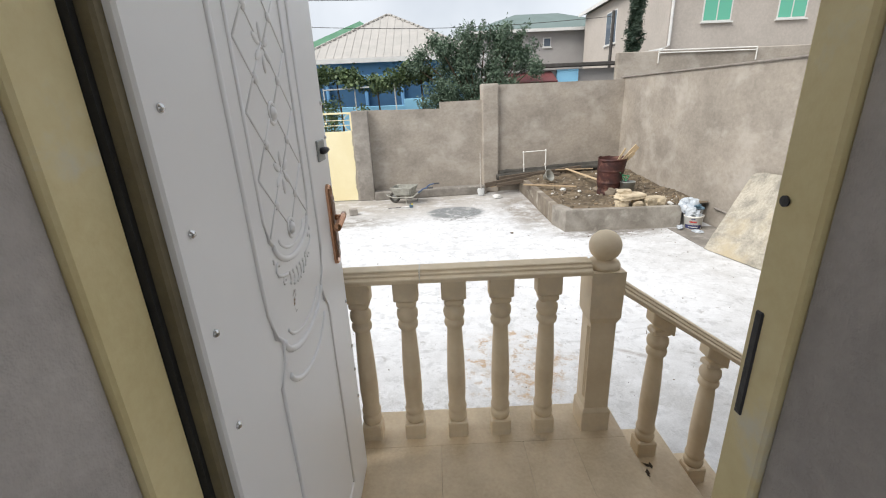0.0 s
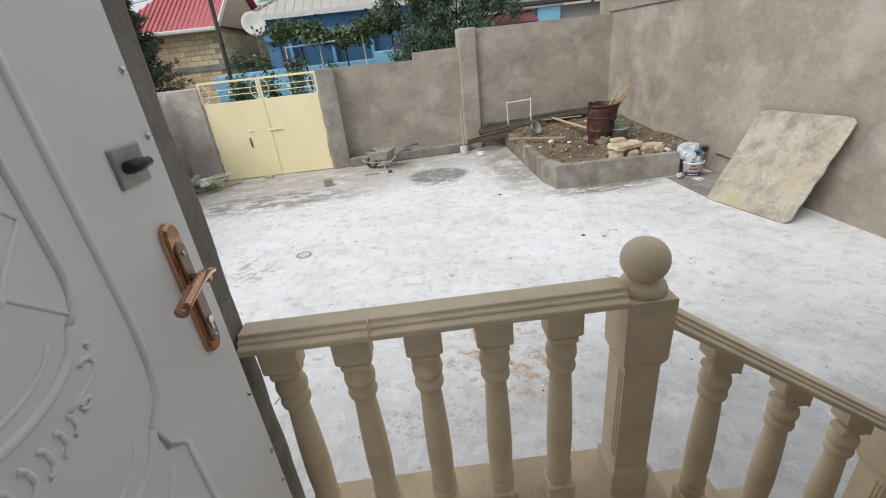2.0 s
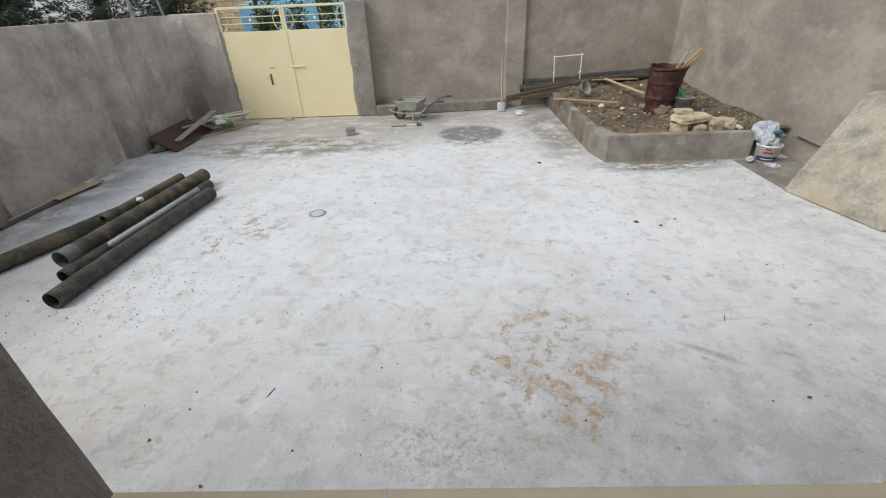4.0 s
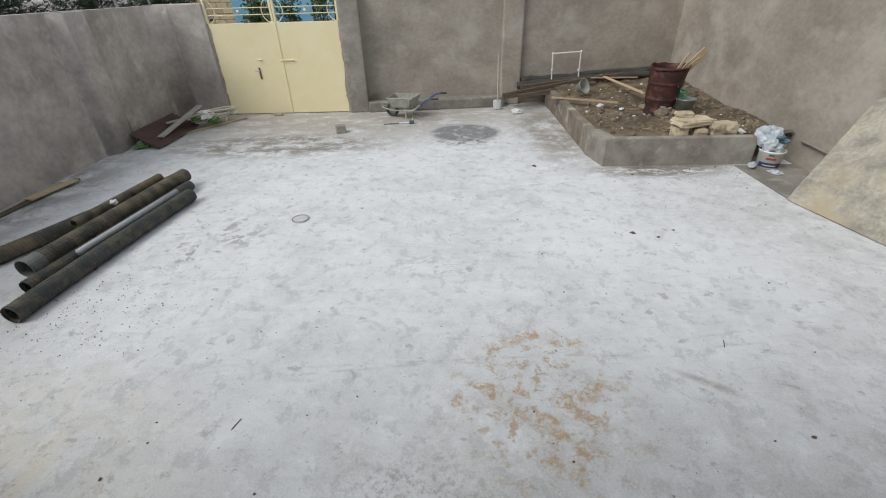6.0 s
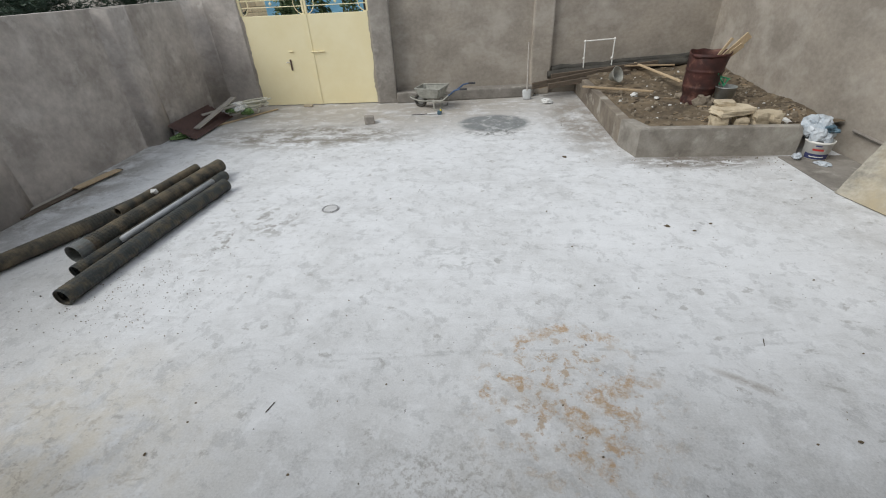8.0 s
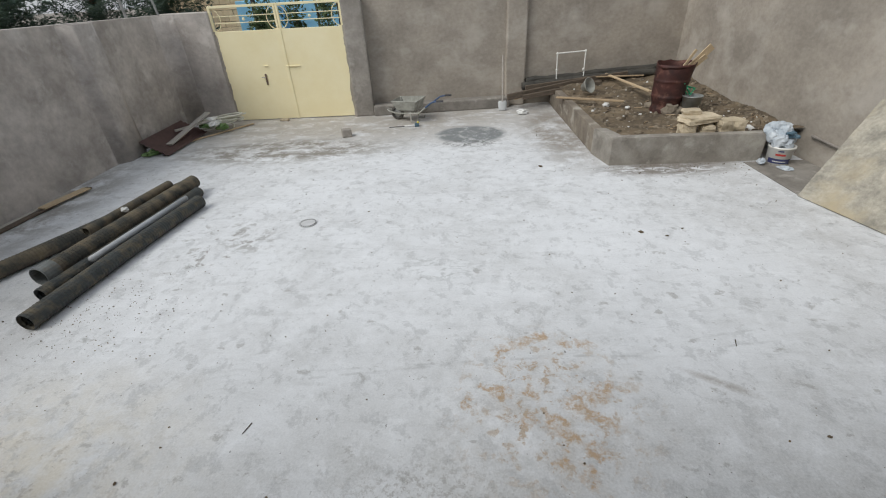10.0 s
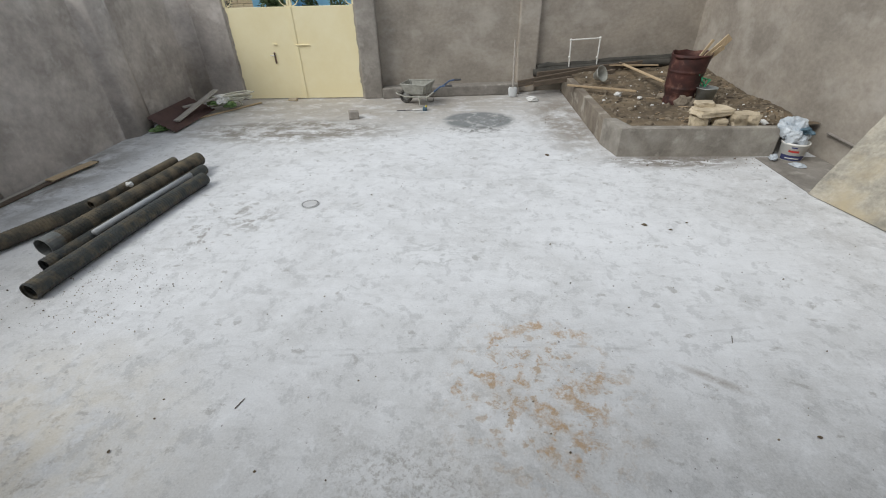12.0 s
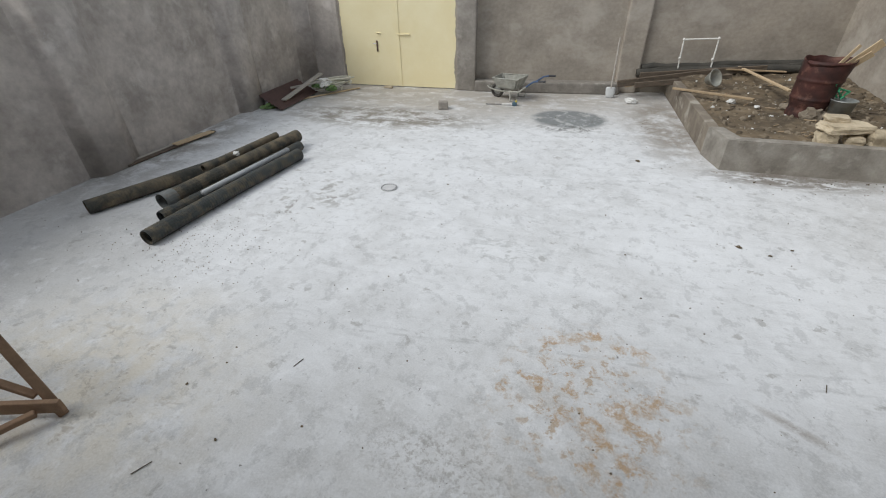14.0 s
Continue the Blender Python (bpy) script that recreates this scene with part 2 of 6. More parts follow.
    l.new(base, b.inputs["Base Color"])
    bp = n.new("ShaderNodeBump")
    bp.inputs["Strength"].default_value = 0.25
    bp.inputs["Distance"].default_value = 0.01
    l.new(mul(streak, nz(40, 4), "ADD"), bp.inputs["Height"])
    l.new(bp.outputs[0], b.inputs["Normal"])
    return m


M_ground = ground_material()
M_plaster = mat("grey_plaster", (0.40, 0.356, 0.302), (0.285, 0.254, 0.216), 1.0, 0.92, bump=0.12, fine=14, spots=(0.47, 0.43, 0.38), spot_scale=1.3, spot_at=(0.50, 0.70), grit=0.28, stretch=(1, 1, 1.3))
M_plaster_dark = mat("grey_plaster_left", (0.51, 0.468, 0.43), (0.335, 0.304, 0.277), 1.9, 0.92, bump=0.14, fine=12, spots=(0.58, 0.545, 0.51), spot_scale=2.6, spot_at=(0.56, 0.72), grit=0.28, stretch=(1, 1, 1))
M_concrete = mat("rough_concrete", (0.30, 0.27, 0.24), (0.20, 0.18, 0.16), 3.0, 0.95, bump=0.6, fine=50, spots=(0.36, 0.33, 0.30), spot_scale=5, spot_at=(0.55, 0.7))
M_curb = mat("cement_curb", (0.36, 0.335, 0.295), (0.19, 0.172, 0.148), 2.2, 0.9, bump=0.25, fine=40, spots=(0.42, 0.395, 0.35), spot_scale=3.0, spot_at=(0.54, 0.66))
M_greyrender = mat("grey_render", (0.37, 0.34, 0.305), (0.235, 0.215, 0.19), 2.2, 0.92, bump=0.2, fine=20, spots=(0.42, 0.39, 0.35), spot_scale=2.5, spot_at=(0.54, 0.68))
M_damp = mat("damp_grey_cement", (0.29, 0.268, 0.24), (0.175, 0.16, 0.14), 2.6, 0.85, bump=0.3, fine=30, spots=(0.36, 0.34, 0.305), spot_scale=4, spot_at=(0.56, 0.68))
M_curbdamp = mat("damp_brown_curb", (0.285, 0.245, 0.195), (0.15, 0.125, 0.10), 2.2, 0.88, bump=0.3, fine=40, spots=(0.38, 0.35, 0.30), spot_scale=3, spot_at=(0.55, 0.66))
M_stone = mat("limestone", (0.84, 0.72, 0.53), (0.73, 0.605, 0.425), 5, 0.75, bump=0.06, fine=60, spots=(0.70, 0.60, 0.45), spot_scale=3, grit=0.1)
M_slab = mat("limestone_slab", (0.70, 0.57, 0.39), (0.53, 0.42, 0.275), 4, 0.36, bump=0.08, fine=70, spots=(0.30, 0.25, 0.2), spot_scale=3, spot_at=(0.66, 0.78), vary=0.06)
M_gate = mat("cream_paint", (0.92, 0.83, 0.55), (0.88, 0.78, 0.49), 2, 0.5, bump=0.03, fine=12, grit=0.05)
M_frame = mat("yellow_frame_paint", (0.76, 0.66, 0.38), (0.68, 0.58, 0.31), 4, 0.45, bump=0.05, fine=40, spots=(0.7, 0.66, 0.52), spot_scale=4, spot_at=(0.62, 0.7))
# the yellow frame's shade put into a darker colour, for rebate and threshold
M_frame_shaded = mat("shaded_frame_paint", (0.20, 0.17, 0.10), (0.15, 0.125, 0.075), 6, 0.6, bump=0.08)
M_rubber = mat("black_rubber", (0.02, 0.02, 0.02), (0.03, 0.03, 0.03), 10, 0.7)
M_door = mat("white_steel_paint", (0.87, 0.875, 0.88), (0.85, 0.853, 0.858), 1.5, 0.38, bump=0.01, fine=30, grit=0.03, spots=(0.62, 0.56, 0.50), spot_scale=5, spot_at=(0.74, 0.82), spec=0.5)
M_bronze = mat("rose_bronze", (0.62, 0.37, 0.24), (0.52, 0.29, 0.18), 12, 0.16, 1.0, bump=0.02)
M_bronze_dark = mat("brushed_bronze", (0.32, 0.235, 0.195), (0.24, 0.175, 0.14), 20, 0.38, 1.0, bump=0.05)
M_chrome = mat("chrome", (0.7, 0.7, 0.7), (0.6, 0.6, 0.6), 20, 0.25, 1.0, bump=0.0)
M_black = mat("black_plastic", (0.025, 0.025, 0.03), (0.035, 0.035, 0.04), 15, 0.45)
M_room = mat("raw_room_plaster", (0.52, 0.49, 0.468), (0.375, 0.353, 0.338), 2.2, 0.95, bump=0.4, fine=30)
M_soil = mat("garden_soil", (0.20, 0.152, 0.098), (0.075, 0.058, 0.04), 2.0, 0.98, bump=1.0, fine=18, spots=(0.27, 0.22, 0.155), spot_scale=6, spot_at=(0.54, 0.72))
M_rubble = mat("rubble_stone", (0.33, 0.28, 0.22), (0.22, 0.185, 0.14), 6, 0.95, bump=0.4, vary=0.35)
M_tuff = mat("yellow_stone_lumps", (0.58, 0.495, 0.365), (0.42, 0.35, 0.245), 7, 0.95, bump=0.5, vary=0.1)
M_rust = mat("rusted_steel", (0.10, 0.038, 0.032), (0.036, 0.02, 0.019), 4, 0.62, 0.1, bump=0.12, spots=(0.17, 0.085, 0.062), spot_scale=8, spot_at=(0.55, 0.7))
M_wood = mat("fresh_plank", (0.60, 0.47, 0.31), (0.50, 0.38, 0.235), 3, 0.75, bump=0.15, stretch=(12, 12, 1.2))
M_woodold = mat("weathered_plank", (0.15, 0.115, 0.085), (0.09, 0.072, 0.055), 3, 0.85, bump=0.3, stretch=(1.2, 10, 10))
M_woodtan = mat("tan_plank", (0.44, 0.33, 0.21), (0.33, 0.245, 0.155), 3, 0.85, bump=0.3, stretch=(1.2, 10, 10))
M_bleached = mat("bleached_board", (0.46, 0.43, 0.39), (0.34, 0.315, 0.28), 3, 0.9, bump=0.2, stretch=(6, 1, 6))
M_trestle = mat("brown_timber", (0.27, 0.175, 0.11), (0.17, 0.11, 0.07), 4, 0.8, bump=0.3)
M_board = mat("old_plywood", (0.445, 0.41, 0.34), (0.265, 0.25, 0.21), 4.5, 0.9, bump=0.45, fine=26, spots=(0.43, 0.365, 0.25), spot_scale=1.1, spot_at=(0.53, 0.68), contrast=(0.32, 0.58), grit=0.45)
M_pipe = mat("corrugated_black_pipe", (0.055, 0.06, 0.057), (0.03, 0.034, 0.033), 6, 0.55, bump=0.15, spots=(0.12, 0.098, 0.062), spot_scale=9, spot_at=(0.47, 0.70))
M_pipemud = mat("muddy_corrugated_pipe", (0.07, 0.067, 0.055), (0.038, 0.039, 0.035), 6, 0.75, bump=0.3, spots=(0.19, 0.15, 0.095), spot_scale=5, spot_at=(0.41, 0.68))
M_collar = mat("dull_grey_plastic", (0.20, 0.21, 0.205), (0.13, 0.138, 0.132), 7, 0.6, bump=0.15, spots=(0.17, 0.14, 0.10), spot_scale=9, spot_at=(0.55, 0.7))
M_pipegrey = mat("grey_pvc_pipe", (0.42, 0.44, 0.46), (0.36, 0.38, 0.4), 6, 0.4, bump=0.03)
M_white = mat("white_pvc", (0.80, 0.79, 0.75), (0.72, 0.71, 0.67), 8, 0.5, bump=0.03)
M_zinc = mat("galvanised_steel", (0.42, 0.44, 0.43), (0.30, 0.315, 0.31), 8, 0.5, 0.6, bump=0.05, spots=(0.36, 0.31, 0.25), spot_scale=6, spot_at=(0.55, 0.65))
M_zincpale = mat("pale_worn_steel", (0.56, 0.57, 0.57), (0.44, 0.45, 0.45), 8, 0.55, 0.2, bump=0.05)
M_dusty = mat("dusty_steel", (0.42, 0.415, 0.37), (0.27, 0.27, 0.24), 6, 0.7, 0.15, bump=0.1, spots=(0.46, 0.46, 0.42), spot_scale=4, spot_at=(0.52, 0.64))
M_tyre = mat("tyre_rubber", (0.10, 0.095, 0.085), (0.05, 0.047, 0.042), 10, 0.9)
M_blue_pl = mat("blue_grip_paint", (0.06, 0.11, 0.22), (0.05, 0.08, 0.15), 10, 0.6)
M_steel = mat("worn_steel", (0.42, 0.42, 0.41), (0.3, 0.3, 0.29), 8, 0.45, 0.7, bump=0.05)
M_greenpl = mat("green_plastic", (0.05, 0.30, 0.15), (0.04, 0.22, 0.11), 10, 0.5)
M_yellowpl = mat("yellow_plastic", (0.75, 0.62, 0.05), (0.65, 0.52, 0.05), 10, 0.5)
M_bag = mat("white_plastic_bag", (0.60, 0.64, 0.68), (0.38, 0.43, 0.48), 5, 0.3, bump=0.3)
M_bluebag = mat("blue_grey_plastic", (0.10, 0.17, 0.22), (0.07, 0.12, 0.16), 8, 0.4)
M_navy = mat("navy_print", (0.05, 0.055, 0.14), (0.05, 0.055, 0.13), 8, 0.5)
M_red = mat("red_print", (0.5, 0.06, 0.05), (0.45, 0.05, 0.04), 8, 0.5)
M_sheet = mat("maroon_sheet_metal", (0.105, 0.06, 0.055), (0.075, 0.045, 0.042), 4, 0.6, 0.2, bump=0.1)
M_cable = mat("pale_cable", (0.72, 0.70, 0.62), (0.60, 0.60, 0.50), 8, 0.6)
M_leafgreen = mat("green_scrap", (0.10, 0.19, 0.06), (0.2, 0.28, 0.12), 9, 0.8)
M_membrane = mat("black_membrane", (0.045, 0.043, 0.038), (0.075, 0.07, 0.06), 4, 0.85, bump=0.5)
M_grate = mat("pale_drain_plastic", (0.58, 0.585, 0.59), (0.50, 0.50, 0.505), 10, 0.6)
M_brickred = mat("red_hollow_brick", (0.27, 0.15, 0.115), (0.20, 0.11, 0.085), 8, 0.9, bump=0.2)
M_limeblock = mat("pale_stone_block", (0.82, 0.68, 0.46), (0.70, 0.56, 0.36), 3, 0.92, bump=0.3, vary=0.16)
M_mortar = mat("grey_mortar", (0.50, 0.42, 0.31), (0.40, 0.335, 0.25), 5, 0.95, bump=0.3)
M_bluewall = mat("blue_wall_paint", (0.18, 0.39, 0.64), (0.155, 0.345, 0.58), 1.5, 0.8, bump=0.1)
M_blue_shaded = mat("shaded_blue_wall", (0.06, 0.155, 0.28), (0.045, 0.12, 0.225), 1.5, 0.8, bump=0.1)
M_bluelight = mat("sky_blue_paint", (0.32, 0.66, 0.90), (0.27, 0.58, 0.83), 1.5, 0.75, bump=0.1)
M_roofgrey = mat("grey_corrugated_roof", (0.46, 0.44, 0.41), (0.40, 0.385, 0.36), 2, 0.6, bump=0.08)
M_roofred = mat("red_metal_roof", (0.46, 0.125, 0.135), (0.40, 0.105, 0.115), 2, 0.5, bump=0.08)
M_roofdull = mat("dull_red_roof", (0.20, 0.07, 0.07), (0.15, 0.05, 0.05), 2, 0.6, bump=0.08)
M_roofgreen = mat("faded_green_roof", (0.155, 0.21, 0.20), (0.13, 0.18, 0.17), 1, 0.6, bump=0.05)
M_roofgreen2 = mat("bright_green_roof", (0.10, 0.24, 0.15), (0.08, 0.2, 0.12), 1, 0.6, bump=0.05)
M_housegrey = mat("house_grey_render", (0.40, 0.385, 0.375), (0.35, 0.335, 0.325), 0.6, 0.9, bump=0.1)
M_housebeige = mat("house_beige_render", (0.50, 0.455, 0.41), (0.43, 0.39, 0.35), 0.5, 0.92, bump=0.2, fine=12)
M_trim = mat("white_trim", (0.72, 0.72, 0.70), (0.64, 0.64, 0.62), 3, 0.6, bump=0.03)
M_road = mat("dusty_road", (0.28, 0.255, 0.22), (0.22, 0.2, 0.17), 0.6, 0.95, bump=0.3)
M_bark = mat("bark", (0.10, 0.075, 0.05), (0.065, 0.05, 0.035), 6, 0.95, bump=0.5)
M_pole = mat("dark_pole", (0.09, 0.085, 0.08), (0.06, 0.055, 0.05), 6, 0.8)
M_vine = leafy("vine_leaves", (0.05, 0.09, 0.038), (0.13, 0.18, 0.075))
M_olivetree = leafy("tree_leaves", (0.05, 0.092, 0.055), (0.14, 0.20, 0.135))
M_conifer = leafy("conifer_needles", (0.022, 0.046, 0.032), (0.058, 0.092, 0.056))
M_bits = leafy("rubble_bits", (0.085, 0.066, 0.045), (0.30, 0.25, 0.185))
M_bits.node_tree.nodes["Principled BSDF"].inputs["Roughness"].default_value = 0.95
M_smudge = bpy.data.materials.new("rust_smudge")
M_smudge.use_nodes = True
nt = M_smudge.node_tree
nt.nodes["Principled BSDF"].inputs["Base Color"].default_value = (0.30, 0.19, 0.10, 1)
nt.nodes["Principled BSDF"].inputs["Roughness"].default_value = 0.8
sn = nt.nodes.new("ShaderNodeTexNoise")
sn.inputs["Scale"].default_value, sn.inputs["Detail"].default_value = 45, 6
sc_ = nt.nodes.new("ShaderNodeTexCoord")
nt.links.new(sc_.outputs["Object"], sn.inputs["Vector"])
sr = nt.nodes.new("ShaderNodeValToRGB")
sr.color_ramp.elements[0].position, sr.color_ramp.elements[1].position = 0.48, 0.68
nt.links.new(sn.outputs["Fac"], sr.inputs[0])
nt.links.new(sr.outputs[0], nt.nodes["Principled BSDF"].inputs["Alpha"])
M_greenglass = bpy.data.materials.new("green_window_glass")
M_greenglass.use_nodes = True
M_greenglass.node_tree.nodes["Principled BSDF"].inputs["Base Color"].default_value = (0.13, 0.47, 0.33, 1)
M_greenglass.node_tree.nodes["Principled BSDF"].inputs["Roughness"].default_value = 0.12
M_darkglass = bpy.data.materials.new("dark_window_glass")
M_darkglass.use_nodes = True
M_darkglass.node_tree.nodes["Principled BSDF"].inputs["Base Color"].default_value = (0.12, 0.15, 0.19, 1)
M_darkglass.node_tree.nodes["Principled BSDF"].inputs["Roughness"].default_value = 0.08


# ---------- building helpers ----------
def link(name, bm, material, parent=None, label="", smooth=False, m=None):
    me = bpy.data.meshes.new(name)
    bm.to_mesh(me)
    bm.free()
    for mt in (material if isinstance(material, (list, tuple)) else [material]):
        me.materials.append(mt)
    if smooth:
        for p in me.polygons:
            p.use_smooth = True
    ob = new(name, me)
    if parent:
        ob.parent = parent
    if m is not None:
        ob.matrix_basis = m
    if label:
        ob["label"] = label
    return ob


def part(name, bm, material, parent, label="", smooth=False, m=None):
    return link(name, bm, material, parent, label, smooth, m)


def thing(name, label, category, m=None, group="", kind=""):
    """An empty at the base of a thing."""
    e = new(name)
    e.empty_display_size = 0.1
    if m is not None:
        e.matrix_basis = m
    return tagged(e, label, category, group, kind)


def box(bm, x0, x1, y0, y1, z0, z1, bevel=0.0, m=None, seg=1):
    r = bmesh.ops.create_cube(bm, size=1)
    vs = r["verts"]
    for v in vs:
        v.co = Vector(((x0 + x1) / 2 + v.co.x * (x1 - x0), (y0 + y1) / 2 + v.co.y * (y1 - y0), (z0 + z1) / 2 + v.co.z * (z1 - z0)))
    if bevel:
        es = list({e for v in vs for e in v.link_edges})
        r2 = bmesh.ops.bevel(bm, geom=es, offset=bevel, segments=seg, affect="EDGES", profile=0.6)
        vs = list({v for f in r2["faces"] for v in f.verts} | {v for v in vs if v.is_valid})
    if m is not None:
        bmesh.ops.transform(bm, matrix=m, verts=vs)
    return vs


def boxed(x0, x1, y0, y1, z0, z1, bevel=0.0, m=None, seg=1):
    bm = bmesh.new()
    box(bm, x0, x1, y0, y1, z0, z1, bevel, m, seg)
    return bm


def tube(bm, pts, r, n=10, caps=True):
    """A round bar through the points; r a number or one per point."""
    pts = [Vector(p) for p in pts]
    rs = r if isinstance(r, (list, tuple)) else [r] * len(pts)
    rings = []
    up = Vector((0, 0, 1))
    for i, p in enumerate(pts):
        d = (pts[min(i + 1, len(pts) - 1)] - pts[max(i - 1, 0)]).normalized()
        a = d.cross(up if abs(d.z) < 0.95 else Vector((1, 0, 0))).normalized()
        b = d.cross(a)
        rings.append([bm.verts.new(p + (a * math.cos(t) + b * math.sin(t)) * rs[i]) for t in (2 * math.pi * k / n for k in range(n))])
    for p, q in zip(rings, rings[1:]):
        for k in range(n):
            bm.faces.new((p[k], p[(k + 1) % n], q[(k + 1) % n], q[k]))
    if caps:
        bm.faces.new(rings[0][::-1])
        bm.faces.new(rings[-1])


def tubed(pts, r, n=10, caps=True):
    bm = bmesh.new()
    tube(bm, pts, r, n, caps)
    return bm


def lathe(bm, prof, n=20, m=None, squash=0.0):
    """Turns a profile of (radius, height) round z."""
    rings = []
    for r, z in prof:
        ring = []
        for k in range(n):
            t = 2 * math.pi * k / n
            v = Vector((r * math.cos(t), r * math.sin(t), z))
            ring.append(bm.verts.new(m @ v if m is not None else v))
        rings.append(ring)
    for p, q in zip(rings, rings[1:]):
        for k in range(n):
            bm.faces.new((p[k], p[(k + 1) % n], q[(k + 1) % n], q[k]))
    if prof[0][0] > 1e-6:
        bm.faces.new(rings[0][::-1])
    if prof[-1][0] > 1e-6:
        bm.faces.new(rings[-1])


def prism(bm, outline, y0, y1, m=None):
    """Extrudes an outline of (x, z) from y0 to y1."""
    a = [bm.verts.new((x, y0, z)) for x, z in outline]
    b = [bm.verts.new((x, y1, z)) for x, z in outline]
    k = len(a)
    bm.faces.new(a)
    bm.faces.new(b[::-1])
    for i in range(k):
        bm.faces.new((a[i], b[i], b[(i + 1) % k], a[(i + 1) % k]))
    if m is not None:
        bmesh.ops.transform(bm, matrix=m, verts=a + b)
    bmesh.ops.recalc_face_normals(bm, faces=bm.faces[:])


def rock(bm, c, s, seed=0, sub=2, rough=0.25):
    """A lumpy stone."""
    r = bmesh.ops.create_icosphere(bm, subdivisions=sub, radius=1)
    for v in r["verts"]:
        k = 1 + rough * noise.noise(v.co * 1.6 + Vector((seed * 3.7, seed * 1.3, 0)))
        q = Vector((round(v.co.x * 1.6) / 1.6 * 0.35 + v.co.x * 0.65, v.co.y, round(v.co.z * 1.5) / 1.5 * 0.35 + v.co.z * 0.65)) * k
        v.co = Vector((c[0] + q.x * s[0], c[1] + q.y * s[1], c[2] + q.z * s[2]))


def rotz(x, y, z, a):
    return Matrix.Translation((x, y, z)) @ Matrix.Rotation(a, 4, "Z")


def beam(bm, p, q, w, h, up=(0, 0, 1)):
    """A sawn bar of section w by h from p to q."""
    p, q = Vector(p), Vector(q)
    d = q - p
    z = d.normalized()
    x = z.cross(Vector(up))
    x = x.normalized() if x.length > 1e-4 else Vector((1, 0, 0))
    y = z.cross(x)
    m = Matrix((x, y, z)).transposed().to_4x4()
    m.translation = p
    box(bm, -w / 2, w / 2, -h / 2, h / 2, 0, d.length, min(w, h) * 0.12, m)


def beamed(p, q, w, h, up=(0, 0, 1)):
    bm = bmesh.new()
    beam(bm, p, q, w, h, up)
    return bm


PORCH = 1.025      # height of the porch floor over the yard

# ---------- setting ----------
bm = bmesh.new()
bmesh.ops.create_grid(bm, x_segments=8, y_segments=8, size=400)
tagged(link("ground", bm, M_road, m=Matrix.Translation((0, 0, -0.03))), "dusty bare ground of the street and beyond", "ground", kind="structure")

# yard floor, gently uneven
bm = bmesh.new()
bmesh.ops.create_grid(bm, x_segments=70, y_segments=80, size=1)
for v in bm.verts:
    v.co = Vector((0.4 + v.co.x * 6.2, 6.2 + v.co.y * 6.9, 0))
    v.co.z = 0.004 * noise.noise(v.co * 0.7)
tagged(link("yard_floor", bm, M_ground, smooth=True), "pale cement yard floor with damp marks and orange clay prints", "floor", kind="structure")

SLOPE = math.radians(5.0)


def back(s, dy=0.0, z=0.0):
    """A place along the far wall: s metres from the gate pillar, dy before (-) or behind it."""
    return Vector((-1.0 + s * math.cos(SLOPE) - dy * math.sin(SLOPE), 11.88 + s * math.sin(SLOPE) + dy * math.cos(SLOPE), z))


BACK = Matrix.Translation((-1.0, 11.88, 0)) @ Matrix.Rotation(SLOPE, 4, "Z")

# far wall: three heights, with a thick pier
bm = bmesh.new()
prism(bm, [(-0.05, 0), (3.08, 0), (3.08, 2.47), (1.93, 2.46), (1.93, 2.29), (-0.05, 2.33)], 0.0, 0.22, BACK)
tagged(link("wall_north_low", bm, M_plaster), "grey-brown plastered yard wall stepped up along its top", "wall", kind="structure")
bm = bmesh.new()
prism(bm, [(3.43, 0), (7.05, 0), (7.05, 2.84), (3.43, 2.83)], -0.02, 0.22, BACK)
tagged(link("wall_north_high", bm, M_plaster), "taller grey-brown plastered yard wall", "wall", kind="structure")
bm = bmesh.new()
box(bm, 3.04, 3.47, -0.14, 0.26, 0, 2.86, 0.03, BACK, 2)
tagged(link("wall_pier", bm, M_plaster), "plastered pier with rounded edges in the wall", "pier", kind="structure")
bm = bmesh.new()
box(bm, -0.40, 0.02, -0.27, 0.2, 0, 2.33, 0.03, BACK, 2)
tagged(link("gate_pillar", bm, M_greyrender), "plastered pillar beside the yellow gate", "pillar", kind="structure")
bm = bmesh.new()
box(bm, 0.02, 3.1, -0.33, 0.01, 0, 0.22, 0.025, BACK, 2)
tagged(link("kerb", bm, M_damp), "low cement kerb along the foot of the wall", "kerb", kind="structure")

# right wall and the neighbour's wall behind it
bm = bmesh.new()
prism(bm, [(-2.0, 0), (12.62, 0), (12.62, 2.90), (4.0, 2.83), (-2.0, 2.80)], -0.22, 0.0,
      Matrix.Translation((5.97, 0, 0)) @ Matrix.Rotation(radians(90), 4, "Z"))
tagged(link("wall_east", bm, M_plaster), "tall grey-brown plastered wall with trowel marks", "wall", kind="structure")
bm = bmesh.new()
box(bm, 5.94, 6.21, -2, 12.7, 2.80, 2.835, 0.01, Matrix.Translation((0, 0, -0.02)) @ Matrix.Rotation(radians(0.42), 4, "X"))
tagged(link("wall_coping", bm, M_concrete), "thin dark cement edge on top of the wall", "coping", kind="structure")
bm = bmesh.new()
box(bm, 6.05, 16.0, 13.3, 13.5, 0, 3.58, 0.02)
tagged(link("wall_neighbour", bm, M_plaster), "neighbour's plastered wall rising behind the yard corner", "wall", kind="structure")

